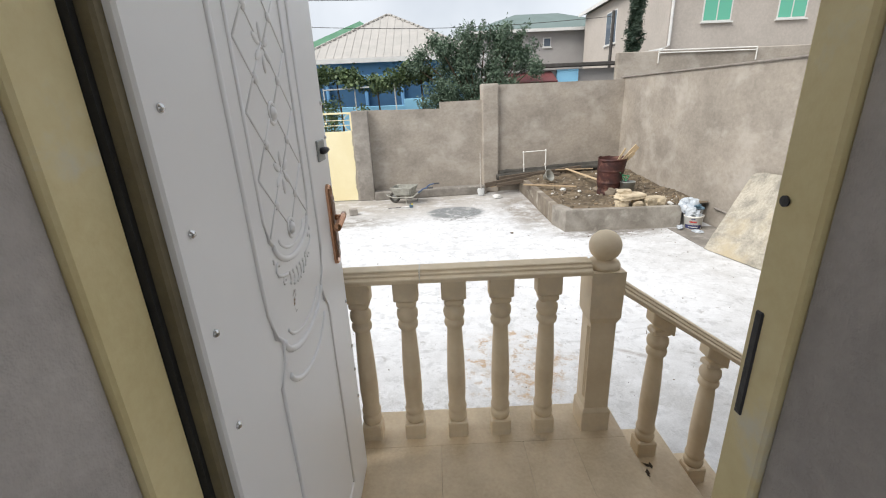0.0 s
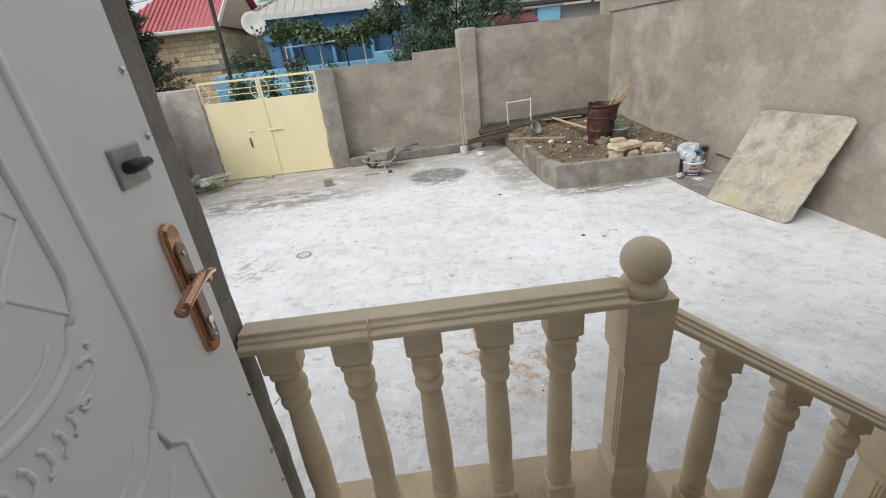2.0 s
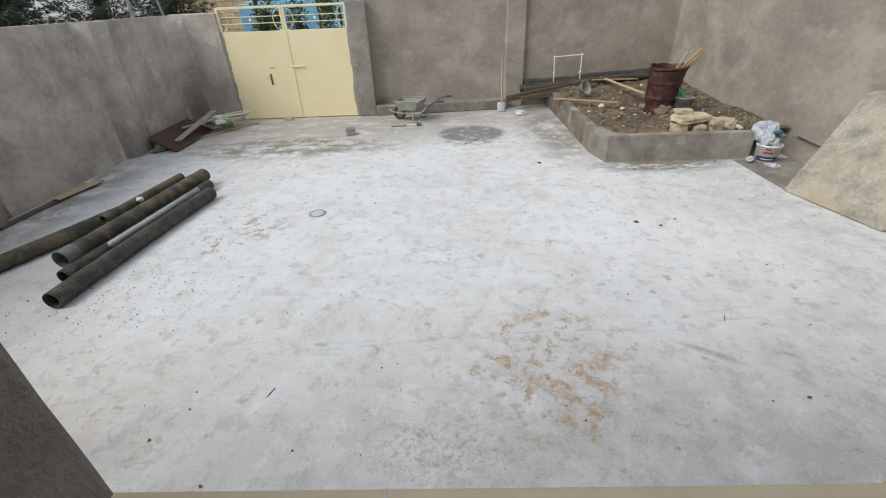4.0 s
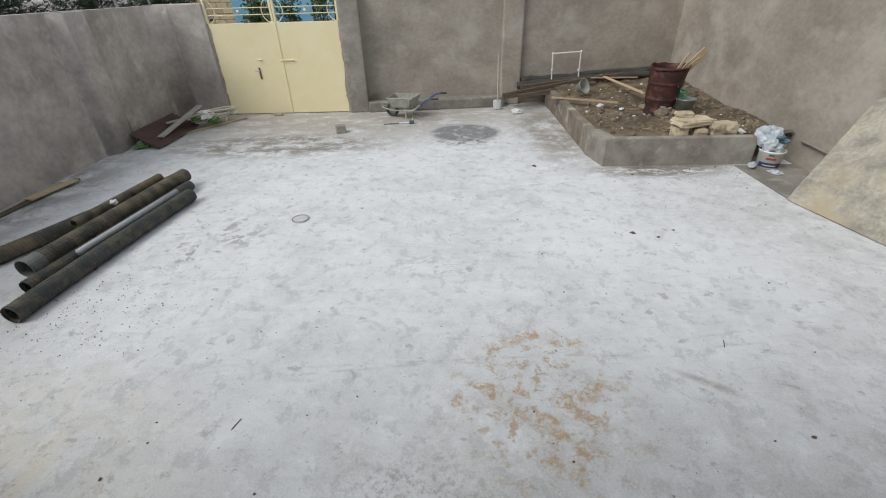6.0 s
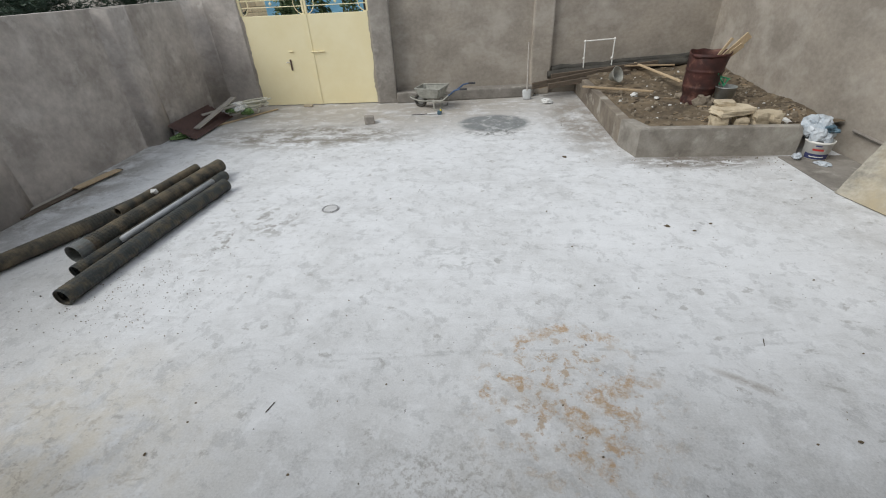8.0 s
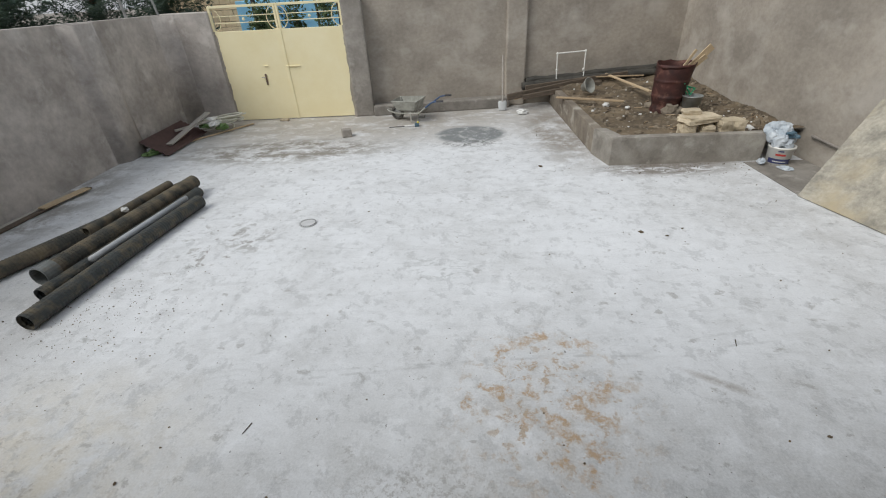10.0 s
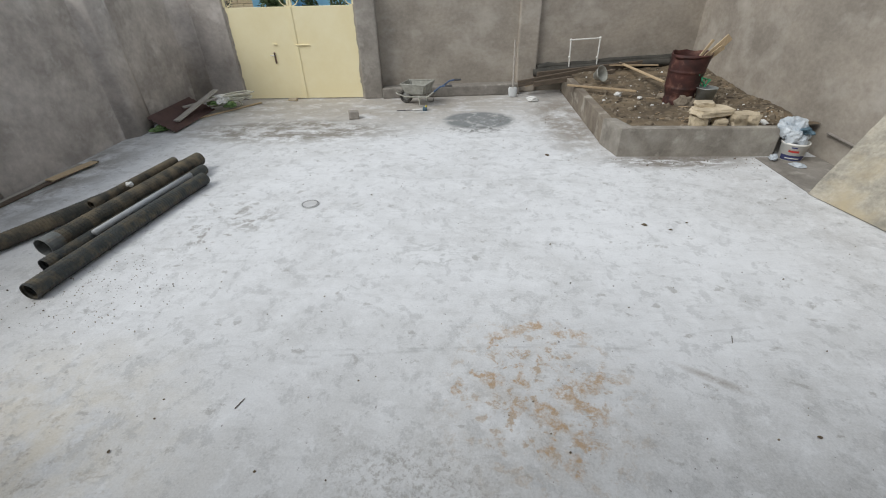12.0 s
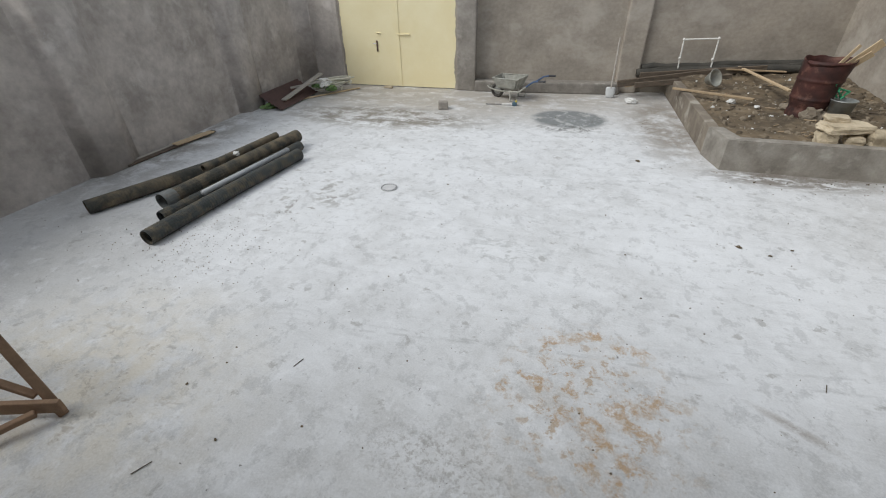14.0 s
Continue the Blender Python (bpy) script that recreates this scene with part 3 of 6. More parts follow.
# left wall with flat pilasters
bm = bmesh.new()
box(bm, -5.36, -5.14, -2, 11.85, 0, 2.20)
tagged(link("wall_west", bm, M_plaster_dark), "dark grey plastered yard wall", "wall", kind="structure")
for y0 in (5.74, 8.92):
    bm = bmesh.new()
    outline = [(y0, -0.004)]
    for i in range(1, 19):
        f = i / 18
        outline.append((y0 + 0.18 * f, 0.17 * (3 * f * f - 2 * f ** 3)))
    for i in range(1, 19):
        f = i / 18
        outline.append((y0 + 0.52 + 0.34 * f, 0.17 - 0.174 * (3 * f * f - 2 * f ** 3)))
    prism(bm, outline, 0, 2.19,
          Matrix(((0, 0, 1, -5.141), (1, 0, 0, 0), (0, 1, 0, 0), (0, 0, 0, 1))))
    for f in bm.faces:
        f.smooth = len(f.verts) == 4
    tagged(link("wall_pilaster", bm, M_plaster_dark), "shallow plastered pilaster on the yard wall", "pilaster", kind="structure")
bm = bmesh.new()
box(bm, -5.14, -4.13, 11.62, 11.85, 0, 2.22, 0.02)
bm2 = bmesh.new()
cove = [(-5.145, 11.30)] + [(-5.14 + 0.30 * (1 - math.cos(radians(a))), 11.32 + 0.30 * math.sin(radians(a))) for a in range(0, 91, 9)] + [(-4.84, 11.63), (-5.145, 11.63)]
prism(bm2, cove, 0, 2.19, Matrix(((1, 0, 0, 0), (0, 0, 1, 0), (0, 1, 0, 0), (0, 0, 0, 1))))
for f in bm2.faces:
    f.smooth = len(f.verts) == 4
tagged(link("wall_cove", bm2, M_plaster_dark), "rounded plaster in the corner of the yard walls", "wall", kind="structure")
tagged(link("wall_north_corner", bm, M_plaster_dark), "short plastered wall beside the gate", "wall", kind="structure")

# house wall with the doorway; room behind the camera
def wall_with_hole(name, x0, x1, y0, y1, z0, z1, hx0, hx1, hz1, material, label):
    bm = bmesh.new()
    box(bm, x0, hx0, y0, y1, z0, z1)
    box(bm, hx1, x1, y0, y1, z0, z1)
    box(bm, hx0, hx1, y0, y1, hz1, z1)
    return tagged(link(name, bm, material), label, "wall", kind="structure")


wall_with_hole("wall_house", -5.14, 5.97, 0.66, 0.80, 0.0, 4.3, 0.285, 1.26, PORCH + 2.12, M_concrete, "rough grey house wall with the doorway")
wall_with_hole("wall_house_inner", -5.14, 5.97, 0.30, 0.66, 0.0, 4.3, 0.362, 1.160, PORCH + 2.08, M_room, "rough grey inner face of the house wall")
# unseen room walls; their openings are added to brighten the door and its frame
wall_with_hole("wall_room_back", -2.5, 3.5, -4.2, -4.0, 0.0, 4.3, -2.0, 3.0, 3.9, M_room, "unseen bare plastered room wall with a wide opening added for light")
bm = boxed(-2.7, -2.5, -4.2, -3.2, 0.0, 4.3)
box(bm, -2.7, -2.5, -0.6, 0.3, 0.0, 4.3)
box(bm, -2.7, -2.5, -3.2, -0.6, 0.0, 1.7)
box(bm, -2.7, -2.5, -3.2, -0.6, 3.8, 4.3)
tagged(link("wall_room_west", bm, M_room), "unseen bare plastered room wall with an opening added for light", "wall", kind="structure")
bm = boxed(3.5, 3.7, -4.2, -3.2, 0.0, 4.3)
box(bm, 3.5, 3.7, -0.6, 0.3, 0.0, 4.3)
box(bm, 3.5, 3.7, -3.2, -0.6, 0.0, 1.7)
box(bm, 3.5, 3.7, -3.2, -0.6, 3.8, 4.3)
tagged(link("wall_room_east", bm, M_room), "unseen bare plastered room wall with an opening added for light", "wall", kind="structure")
bm = boxed(-2.5, 3.5, -4.0, 0.79, PORCH - 0.2, PORCH - 0.004)
tagged(link("floor_room", bm, M_room), "bare cement room floor", "floor", kind="structure")
bm = boxed(-2.7, 3.7, -4.2, 0.3, 4.3, 4.5)
tagged(link("ceiling", bm, M_room), "bare plastered ceiling", "ceiling", kind="structure")
# porch roof slab carried by the concrete pillar
bm = boxed(-0.5, 0.42, 0.80, 2.0, PORCH + 2.9, PORCH + 3.06)
tagged(link("ceiling_porch", bm, M_concrete), "narrow concrete slab resting on the porch pillar", "ceiling", kind="structure")
bm = bmesh.new()
box(bm, 0.02, 0.325, 1.665, 1.845, 0, PORCH + 2.9, 0.010, None, 2)
bmesh.ops.subdivide_edges(bm, edges=[e for e in bm.edges if abs((e.verts[0].co - e.verts[1].co).z) > 1], cuts=60)
for v in bm.verts:
    v.co.x += 0.006 * noise.noise(v.co * 7)
    v.co.y += 0.006 * noise.noise(v.co * 7 + Vector((9, 0, 0)))
tagged(link("porch_pillar", bm, M_concrete), "rough bare concrete pillar at the porch corner", "pillar", kind="structure")

# porch: body, slabs with joints, stairs
porch = thing("porch", "pale limestone porch floor laid in slabs", "porch", kind="structure")
part("porch_body", boxed(0.0, 1.50, 0.80, 1.90, 0, PORCH - 0.03), M_stone, porch)
xs = [0.02, 0.36, 0.72, 1.08, 1.30, 1.53]
for a, b in zip(xs, xs[1:]):
    part("floor_slab", boxed(a + 0.0003, b - 0.0003, 0.80, 1.72, PORCH - 0.03, PORCH, 0.0007), M_slab, porch)
for a, b in ((0.36, 0.98), (0.98, 1.53)):
    part("edge_slab", boxed(a + 0.0003, b - 0.0003, 1.7205, 1.95, PORCH - 0.03, PORCH, 0.0007), M_slab, porch)
stairs = thing("staircase", "limestone stairs leading down beside the porch", "stairs", kind="structure")
RISE, RUN = PORCH / 6, 0.251
for i in range(5):
    z = PORCH - RISE * (i + 1)
    x = 1.53 + RUN * i
    part("step", boxed(x - 0.0, x + RUN + 0.02, 0.80, 1.95, max(0, z - RISE - 0.02), z - 0.0004 * i, 0.006), M_slab, stairs)
bm = bmesh.new()
prism(bm, [(1.52, PORCH - 2 * RISE), (1.52, 0.0), (2.60, 0.0)], 0.85, 1.93)
part("stair_body", bm, M_stone, stairs)


# ---------- balustrade ----------
RAILZ = PORCH + 0.81
SLANT = RISE / RUN


def baluster_profile(h):
    return [(0.036, 0.075), (0.040, 0.085), (0.043, 0.10), (0.040, 0.115), (0.034, 0.12), (0.041, 0.132), (0.042, 0.142), (0.038, 0.152),
            (0.0365, 0.165), (0.0385, 0.22), (0.0395, 0.27), (0.0375, 0.38), (0.0335, 0.48), (0.0305, h - 0.225), (0.0315, h - 0.222), (0.040, h - 0.212), (0.0425, h - 0.200), (0.040, h - 0.188),
            (0.0315, h - 0.182), (0.0315, h - 0.178), (0.0415, h - 0.168), (0.0445, h - 0.152), (0.0425, h - 0.136), (0.0335, h - 0.128), (0.0335, h - 0.10)]


def baluster(parent, x, y, z, h, cap=0.0, slant=0.0):
    """A turned stone baluster: square foot, turned shaft, square top."""
    bm = bmesh.new()
    lathe(bm, baluster_profile(h), 24)
    ob = part("baluster", bm, M_stone, parent, smooth=True, m=rotz(x, y, z, 0))
    part("foot", boxed(-0.044, 0.044, -0.044, 0.036, -0.01, 0.078, 0.006), M_stone, ob)
    bm = bmesh.new()
    vs = box(bm, -0.05, 0.05, -0.040, 0.030, h - 0.085, h, 0.005)
    box(bm, -0.040, 0.040, -0.036, 0.030, h - 0.115, h - 0.084, 0.008)
    for v in vs:
        if slant:
            v.co.z -= slant * v.co.x * (1.0 if v.co.z > h - 0.05 else 0.9)
        elif v.co.z < h - 0.09:
            v.co.x *= 0.92
            v.co.y *= 0.92
    part("cap", bm, M_stone, ob)
    return ob


def rail_profile():
    """Section of the handrail (y, z), front towards the porch."""
    return [(-0.030, 0.002), (-0.033, -0.001), (-0.033, -0.006), (-0.036, -0.010), (-0.044, -0.012), (-0.046, -0.015), (-0.046, -0.021), (-0.052, -0.024), (-0.060, -0.027), (-0.062, -0.031), (-0.062, -0.044), (-0.054, -0.048),
            (0.028, -0.048), (0.028, -0.012), (0.026, 0.002)]


def handrail(bm, p, q):
    prof = rail_profile()
    a = [bm.verts.new((p[0], p[1] + y, p[2] + z)) for y, z in prof]
    b = [bm.verts.new((q[0], q[1] + y, q[2] + z)) for y, z in prof]
    for i in range(len(a)):
        j = (i + 1) % len(a)
        bm.faces.new((a[i], a[j], b[j], b[i]))
    bm.faces.new(a[::-1])
    bm.faces.new(b)
    bmesh.ops.recalc_face_normals(bm, faces=bm.faces[:])


def newel(parent, x, y, z):
    """Square newel post with a fluted panel and a ball on top."""
    h = RAILZ - PORCH - 0.072
    bm = bmesh.new()
    box(bm, -0.062, 0.062, -0.062, 0.062, -0.03, 0.10, 0.004)
    rings = []
    for zz, w in ((0.10, 0.062), (0.118, 0.052), (h - 0.20, 0.052), (h - 0.17, 0.064), (h - 0.02, 0.066), (h, 0.067), (h + 0.03, 0.067)):
        rings.append([bm.verts.new((sx * w, sy * w, zz)) for sx, sy in ((-1, -1), (1, -1), (1, 1), (-1, 1))])
    for a, b in zip(rings, rings[1:]):
        for k in range(4):
            bm.faces.new((a[k], a[(k + 1) % 4], b[(k + 1) % 4], b[k]))
    bm.faces.new(rings[-1])
    post = part("post", bm, M_stone, parent, m=rotz(x, y, z, 0))
    for sx in (-1, 1):
        for ang in ((90,) if sx < 0 else (270,)):
            bm = bmesh.new()
            m = Matrix.Rotation(radians(ang), 4, "Z")
            for off, r in ((0.024, 0.0055), (0.038, 0.0045)):
                tube(bm, [m @ Vector((sx * off, -0.0525, 0.14 + (0.03 if r > 0.004 else 0))), m @ Vector((sx * off, -0.0525, h - 0.22))], r, 6)
            part("flute", bm, M_stone, post)
    bm = bmesh.new()
    prof = [(0.062, h + 0.030), (0.064, h + 0.043), (0.058, h + 0.058), (0.040, h + 0.064), (0.034, h + 0.068)]
    rr, zc = 0.063, h + 0.122
    prof += [(rr * math.cos(t), zc + rr * math.sin(t)) for t in (radians(-57 + i * 9.75) for i in range(15))]
    prof.append((0.0, zc + rr))
    lathe(bm, prof, 32)
    part("ball_finial", bm, M_stone, post, smooth=True)
    return post


BY = 1.808
balustrade = thing("balustrade", "carved pale limestone balustrade with turned balusters along the porch edge", "balustrade")
for a, b in ((0.335, 0.667), (0.669, 1.342)):
    bm = bmesh.new()
    handrail(bm, (a, BY, RAILZ), (b, BY, RAILZ))
    part("handrail", bm, M_stone, balustrade)
bm = boxed(0.6665, 0.6695, BY - 0.0575, BY + 0.0285, RAILZ - 0.045, RAILZ + 0.003)
part("rail_joint", bm, M_trim, balustrade, "white joint filler")
for i in range(5):
    baluster(balustrade, 0.415 + 0.192 * i, BY, PORCH, RAILZ - PORCH - 0.048)
newel(balustrade, 1.41, BY + 0.016, PORCH)
stair_rail = thing("stair_balustrade", "sloping limestone balustrade with turned balusters beside the stairs", "balustrade")
X2 = 2.43
DROP = SLANT * (X2 - 1.41)
newel(stair_rail, X2, BY + 0.016, PORCH - DROP)
bm = bmesh.new()
handrail(bm, (1.475, BY, RAILZ - 0.09 + 0.0), (X2 - 0.062, BY, RAILZ - 0.09 - SLANT * (X2 - 1.41 - 0.127)))
part("handrail", bm, M_stone, stair_rail)
for i in range(3):
    x = 1.665 + 0.255 * i
    z = PORCH - RISE * (i + 1)
    baluster(stair_rail, x, BY, z, RAILZ - 0.14 + SLANT * 0.025 - SLANT * (x - 1.50) - z, slant=SLANT)


# ---------- entrance door ----------
frame_door = thing("door_frame", "cream-yellow steel door frame with black rubber seal", "door frame", kind="structure")
ZT = PORCH + 2.12
part("left_jamb", boxed(0.285, 0.374, 0.662, 0.748, PORCH, ZT, 0.004), M_frame, frame_door)
part("left_rebate", boxed(0.285, 0.400, 0.758, 0.80, PORCH, ZT, 0.004), M_frame_shaded, frame_door, "rebate in the frame's yellow with shade coloured in")
part("seal", boxed(0.30, 0.382, 0.748, 0.758, PORCH, ZT - 0.01), M_rubber, frame_door, "black rubber seal")
jr = part("right_jamb", boxed(1.150, 1.26, 0.662, 0.728, PORCH, ZT, 0.004), M_frame, frame_door)
part("head", boxed(0.372, 1.15, 0.66, 0.80, ZT - 0.07, ZT, 0.006), M_frame, frame_door)
part("threshold", boxed(0.372, 1.15, 0.66, 0.80, PORCH - 0.02, PORCH + 0.02, 0.004), M_frame_shaded, frame_door)
part("bolt_slot", boxed(1.1475, 1.153, 0.704, 0.717, 2.03, 2.185, 0.002), M_black, jr, "dark lock slot")
bm = bmesh.new()
lathe(bm, [(0.0065, -0.002), (0.0065, 0.002)], 14, Matrix.Translation((1.1495, 0.711, 2.325)) @ Matrix.Rotation(radians(90), 4, "Y"))
part("bolt_hole", bm, M_black, jr, "dark round bolt hole")

DX = 0.413      # plane of the door's inner face
DY0, DY1 = 0.775, 1.618
door = thing("door_1", "open white embossed steel entrance door with bronze lever handle", "door", kind="structure")
leaf = part("leaf", boxed(DX - 0.055, DX, DY0, DY1, PORCH + 0.02, PORCH + 2.05, 0.004), M_door, door)


def relief(pts, r, closed=False):
    """A raised moulding on the door face along (y, z) points."""
    p3 = [Vector((DX, y, z)) for y, z in pts]
    if closed:
        p3.append(p3[0])
    bm = bmesh.new()
    tube(bm, p3, r * 0.62, 8)
    for v in bm.verts:
        v.co.x = DX + (v.co.x - DX) * 0.8
    return bm


def arc(cy, cz, ry, rz, a0, a1, n=14):
    return [(cy + ry * math.cos(radians(a0 + (a1 - a0) * i / n)), cz + rz * math.sin(radians(a0 + (a1 - a0) * i / n))) for i in range(n + 1)]


CY = 1.19
zt = PORCH + 2.0
for s in (-1, 1):
    # outer border, drawn in at the waist
    part("moulding", relief([(CY + s * 0.205, zt - 0.1), (CY + s * 0.205, 2.13), (CY + s * 0.20, 2.07), (CY + s * 0.185, 2.01), (CY + s * 0.155, 1.985), (CY + s * 0.165, 1.93), (CY + s * 0.20, 1.90), (CY + s * 0.20, 1.20)], 0.011), M_door, leaf, smooth=True)
    part("moulding", relief([(CY + s * 0.145, zt - 0.14), (CY + s * 0.145, 2.24), (CY + s * 0.135, 2.20), (CY + s * 0.118, 2.185)], 0.009), M_door, leaf, smooth=True)
for s in (-1, 1):
    # swag below the arch: bead, curl with a long stem, crescents
    part("bead", relief(arc(CY + s * 0.128, 2.152, 0.003, 0.003, 0, 360, 8), 0.006), M_door, leaf, smooth=True)
    part("scroll", relief([(CY + s * y, z) for y, z in ((0.104, 2.136), (0.110, 2.142), (0.120, 2.138), (0.125, 2.128), (0.118, 2.117), (0.100, 2.110), (0.082, 2.104), (0.064, 2.102))], 0.0065), M_door, leaf, smooth=True)
    part("bud", relief(arc(CY + s * 0.088, 2.094, 0.008, 0.006, 0, 360, 10), 0.006), M_door, leaf, smooth=True)
    for y, z, r in ((0.058, 2.088, 0.013), (0.036, 2.082, 0.016), (0.012, 2.080, 0.018)):
        part("leaf_relief", relief(arc(CY + s * y, z, r * 0.6, r, -100, 80, 9), 0.0065), M_door, leaf, smooth=True)
part("moulding", relief(arc(CY, 2.205, 0.092, 0.055, 200, 340), 0.006), M_door, leaf, smooth=True)
part("moulding", relief(arc(CY, 2.005, 0.120, 0.060, 195, 345), 0.006), M_door, leaf, smooth=True)
rs_ = random.Random(77)
bm = bmesh.new()
bm.faces.new([bm.verts.new((DX + 0.0025, 1.140 + (0.016 + 0.008 * rs_.random()) * math.cos(q * 0.5236), 2.030 + (0.022 + 0.012 * rs_.random()) * math.sin(q * 0.5236))) for q in range(12)])
part("rust_smudge", bm, M_smudge, leaf, "brown rusty smudge on the paint")
part("moulding", relief(arc(CY, 2.198, 0.122, 0.072, 190, 350), 0.012), M_door, leaf, smooth=True)
part("moulding", relief(arc(CY, 1.985, 0.15, 0.07, 185, 355), 0.013), M_door, leaf, smooth=True)
part("moulding", relief(arc(CY, 1.93, 0.16, 0.10, 200, 340), 0.011), M_door, leaf, smooth=True)
part("moulding", relief([(CY - 0.2, 1.2), (CY + 0.2, 1.2)], 0.011), M_door, leaf, smooth=True)
for k in range(5):
    z0 = 2.19 + 0.125 * k
    for s in (-1, 1):
        part("lattice", relief([(CY, z0), (CY + s * 0.13, z0 + 0.13)], 0.0045), M_door, leaf, smooth=True)
        part("lattice", relief([(CY, z0 + 0.135), (CY + s * 0.13, z0 + 0.005)], 0.0045), M_door, leaf, smooth=True)
        bm = bmesh.new()
        lathe(bm, [(0.011, 0), (0.009, 0.004), (0.0, 0.006)], 12, Matrix.Translation((DX, CY + s * 0.062, z0 + 0.066)) @ Matrix.Rotation(radians(90), 4, "Y"))
        part("stud", bm, M_door, leaf, smooth=True)
    if k % 2 == 0:
        part("rosette", relief(arc(CY, z0, 0.02, 0.022, 0, 360, 16), 0.007), M_door, leaf, smooth=True)
        bm = bmesh.new()
        lathe(bm, [(0.016, 0), (0.012, 0.007), (0.0, 0.01)], 14, Matrix.Translation((DX, CY, z0)) @ Matrix.Rotation(radians(90), 4, "Y"))
        part("stud", bm, M_door, leaf, smooth=True)
    else:
        for a in range(6):
            t = radians(60 * a + 30)
            bm = bmesh.new()
            bmesh.ops.create_icosphere(bm, subdivisions=2, radius=1, matrix=Matrix.Translation((DX, CY + 0.030 * math.cos(t), z0 + 0.030 * math.sin(t))) @ Matrix.Rotation(t, 4, "X") @ Matrix.Diagonal((0.0045, 0.018, 0.0085, 1)))
            part("petal", bm, M_door, leaf, smooth=True)
for y in (DY0 + 0.035, DY1 - 0.03):
    for z in ((1.62, 1.79, 1.965, 2.135, 2.29, 2.455, 2.62) if y < 1 else (1.40, 1.52, 1.62, 1.80, 2.36, 2.46)):
        yy = y if y < 1 else y + 0.012
        bm = bmesh.new()
        lathe(bm, [(0.0065, 0), (0.0065, 0.002), (0.004, 0.005), (0.0, 0.006)], 12, Matrix.Translation((DX, yy, z)) @ Matrix.Rotation(radians(90), 4, "Y"))
        part("screw", bm, M_chrome, leaf, "chrome screw head", smooth=True)

# lock plate with lever
PY, PZ0, PZ1 = 1.545, 1.965, 2.225
bm = bmesh.new()


def stadium(bm, cy, z0, z1, w, x0, x1, taper=0.8):
    out, inn = [], []
    r = w / 2
    pts = [(r * math.cos(radians(a)), z1 - r + r * math.sin(radians(a))) for a in range(0, 181, 15)]
    pts += [(r * math.cos(radians(a)), z0 + r + r * math.sin(radians(a))) for a in range(180, 361, 15)]
    a = [bm.verts.new((x0, cy + y, z)) for y, z in pts]
    zc = (z0 + z1) / 2
    b = [bm.verts.new((x0 + (x1 - x0) * 0.6, cy + y * 0.97, zc + (z - zc) * 0.995)) for y, z in pts]
    c = [bm.verts.new((x1, cy + y * taper, zc + (z - zc) * (0.94 + 0.06 * taper - 0.02))) for y, z in pts]
    n = len(pts)
    for p, q in ((a, b), (b, c)):
        for i in range(n):
            bm.faces.new((p[i], p[(i + 1) % n], q[(i + 1) % n], q[i]))
    bm.faces.new(c)
    bmesh.ops.recalc_face_normals(bm, faces=bm.faces[:])


stadium(bm, PY, PZ0, PZ1, 0.042, DX, DX + 0.012)
plate = part("lock_plate", bm, M_bronze, door, "glossy rose-bronze lock plate")
bm = bmesh.new()
stadium(bm, PY + 0.001, PZ0 + 0.02, PZ1 - 0.035, 0.026, DX + 0.011, DX + 0.016, 0.92)
part("inner_plate", bm, M_bronze_dark, plate, "brushed bronze inlay")
for z in (PZ0 + 0.033, PZ1 - 0.055):
    bm = bmesh.new()
    lathe(bm, [(0.0045, 0), (0.004, 0.002), (0, 0.003)], 10, Matrix.Translation((DX + 0.016, PY, z)) @ Matrix.Rotation(radians(90), 4, "Y"))
    part("screw", bm, M_chrome, plate, smooth=True)
bm = bmesh.new()
lathe(bm, [(0.0085, -0.002), (0.0085, 0.003), (0.007, 0.004), (0, 0.004)], 14, Matrix.Translation((DX + 0.016, PY, PZ0 + 0.068)) @ Matrix.Rotation(radians(90), 4, "Y"))
box(bm, DX + 0.014, DX + 0.018, PY - 0.004, PY + 0.004, PZ0 + 0.046, PZ0 + 0.064, 0.001)
part("key_cylinder", bm, M_chrome, plate)
lz = PZ1 - 0.118
bm = bmesh.new()
pts, wid = [], []
for i in range(13):
    t = i / 12
    pts.append((DX + 0.038 + 0.012 * math.sin(t * 2.6), PY + 0.034 - 0.140 * t, lz + 0.010 + 0.022 * math.sin(t * 2.5) - 0.018 * t * t))
for i, p in enumerate(pts):
    t = i / 12
    h, w = 0.0040 + 0.0055 * min(1.0, t * 2.5), 0.004 + 0.0075 * min(1.0, t * 1.6)
    ring = [bm.verts.new((p[0] + w * math.cos(q), p[1], p[2] + h * math.sin(q))) for q in (2 * math.pi * k / 12 for k in range(12))]
    if i:
        for k in range(12):
            bm.faces.new((prev[k], prev[(k + 1) % 12], ring[(k + 1) % 12], ring[k]))
    else:
        bm.faces.new(ring[::-1])
    prev = ring
bm.faces.new(prev)
bmesh.ops.recalc_face_normals(bm, faces=bm.faces[:])
tube(bm, [(DX + 0.01, PY, lz + 0.012), (DX + 0.045, PY, lz + 0.012)], 0.0095, 12)
lever = part("lever", bm, M_bronze, door, "rose-bronze lever with dimples", smooth=True)
bm = bmesh.new()
for i in range(2, 12):
    for o in (-0.005, 0.002):
        p = pts[i]
        rock(bm, (p[0] + o + 0.0015, p[1], p[2] + 0.0088), (0.0018, 0.0022, 0.0008), i, 1, 0)
part("dimple", bm, M_bronze_dark, lever)
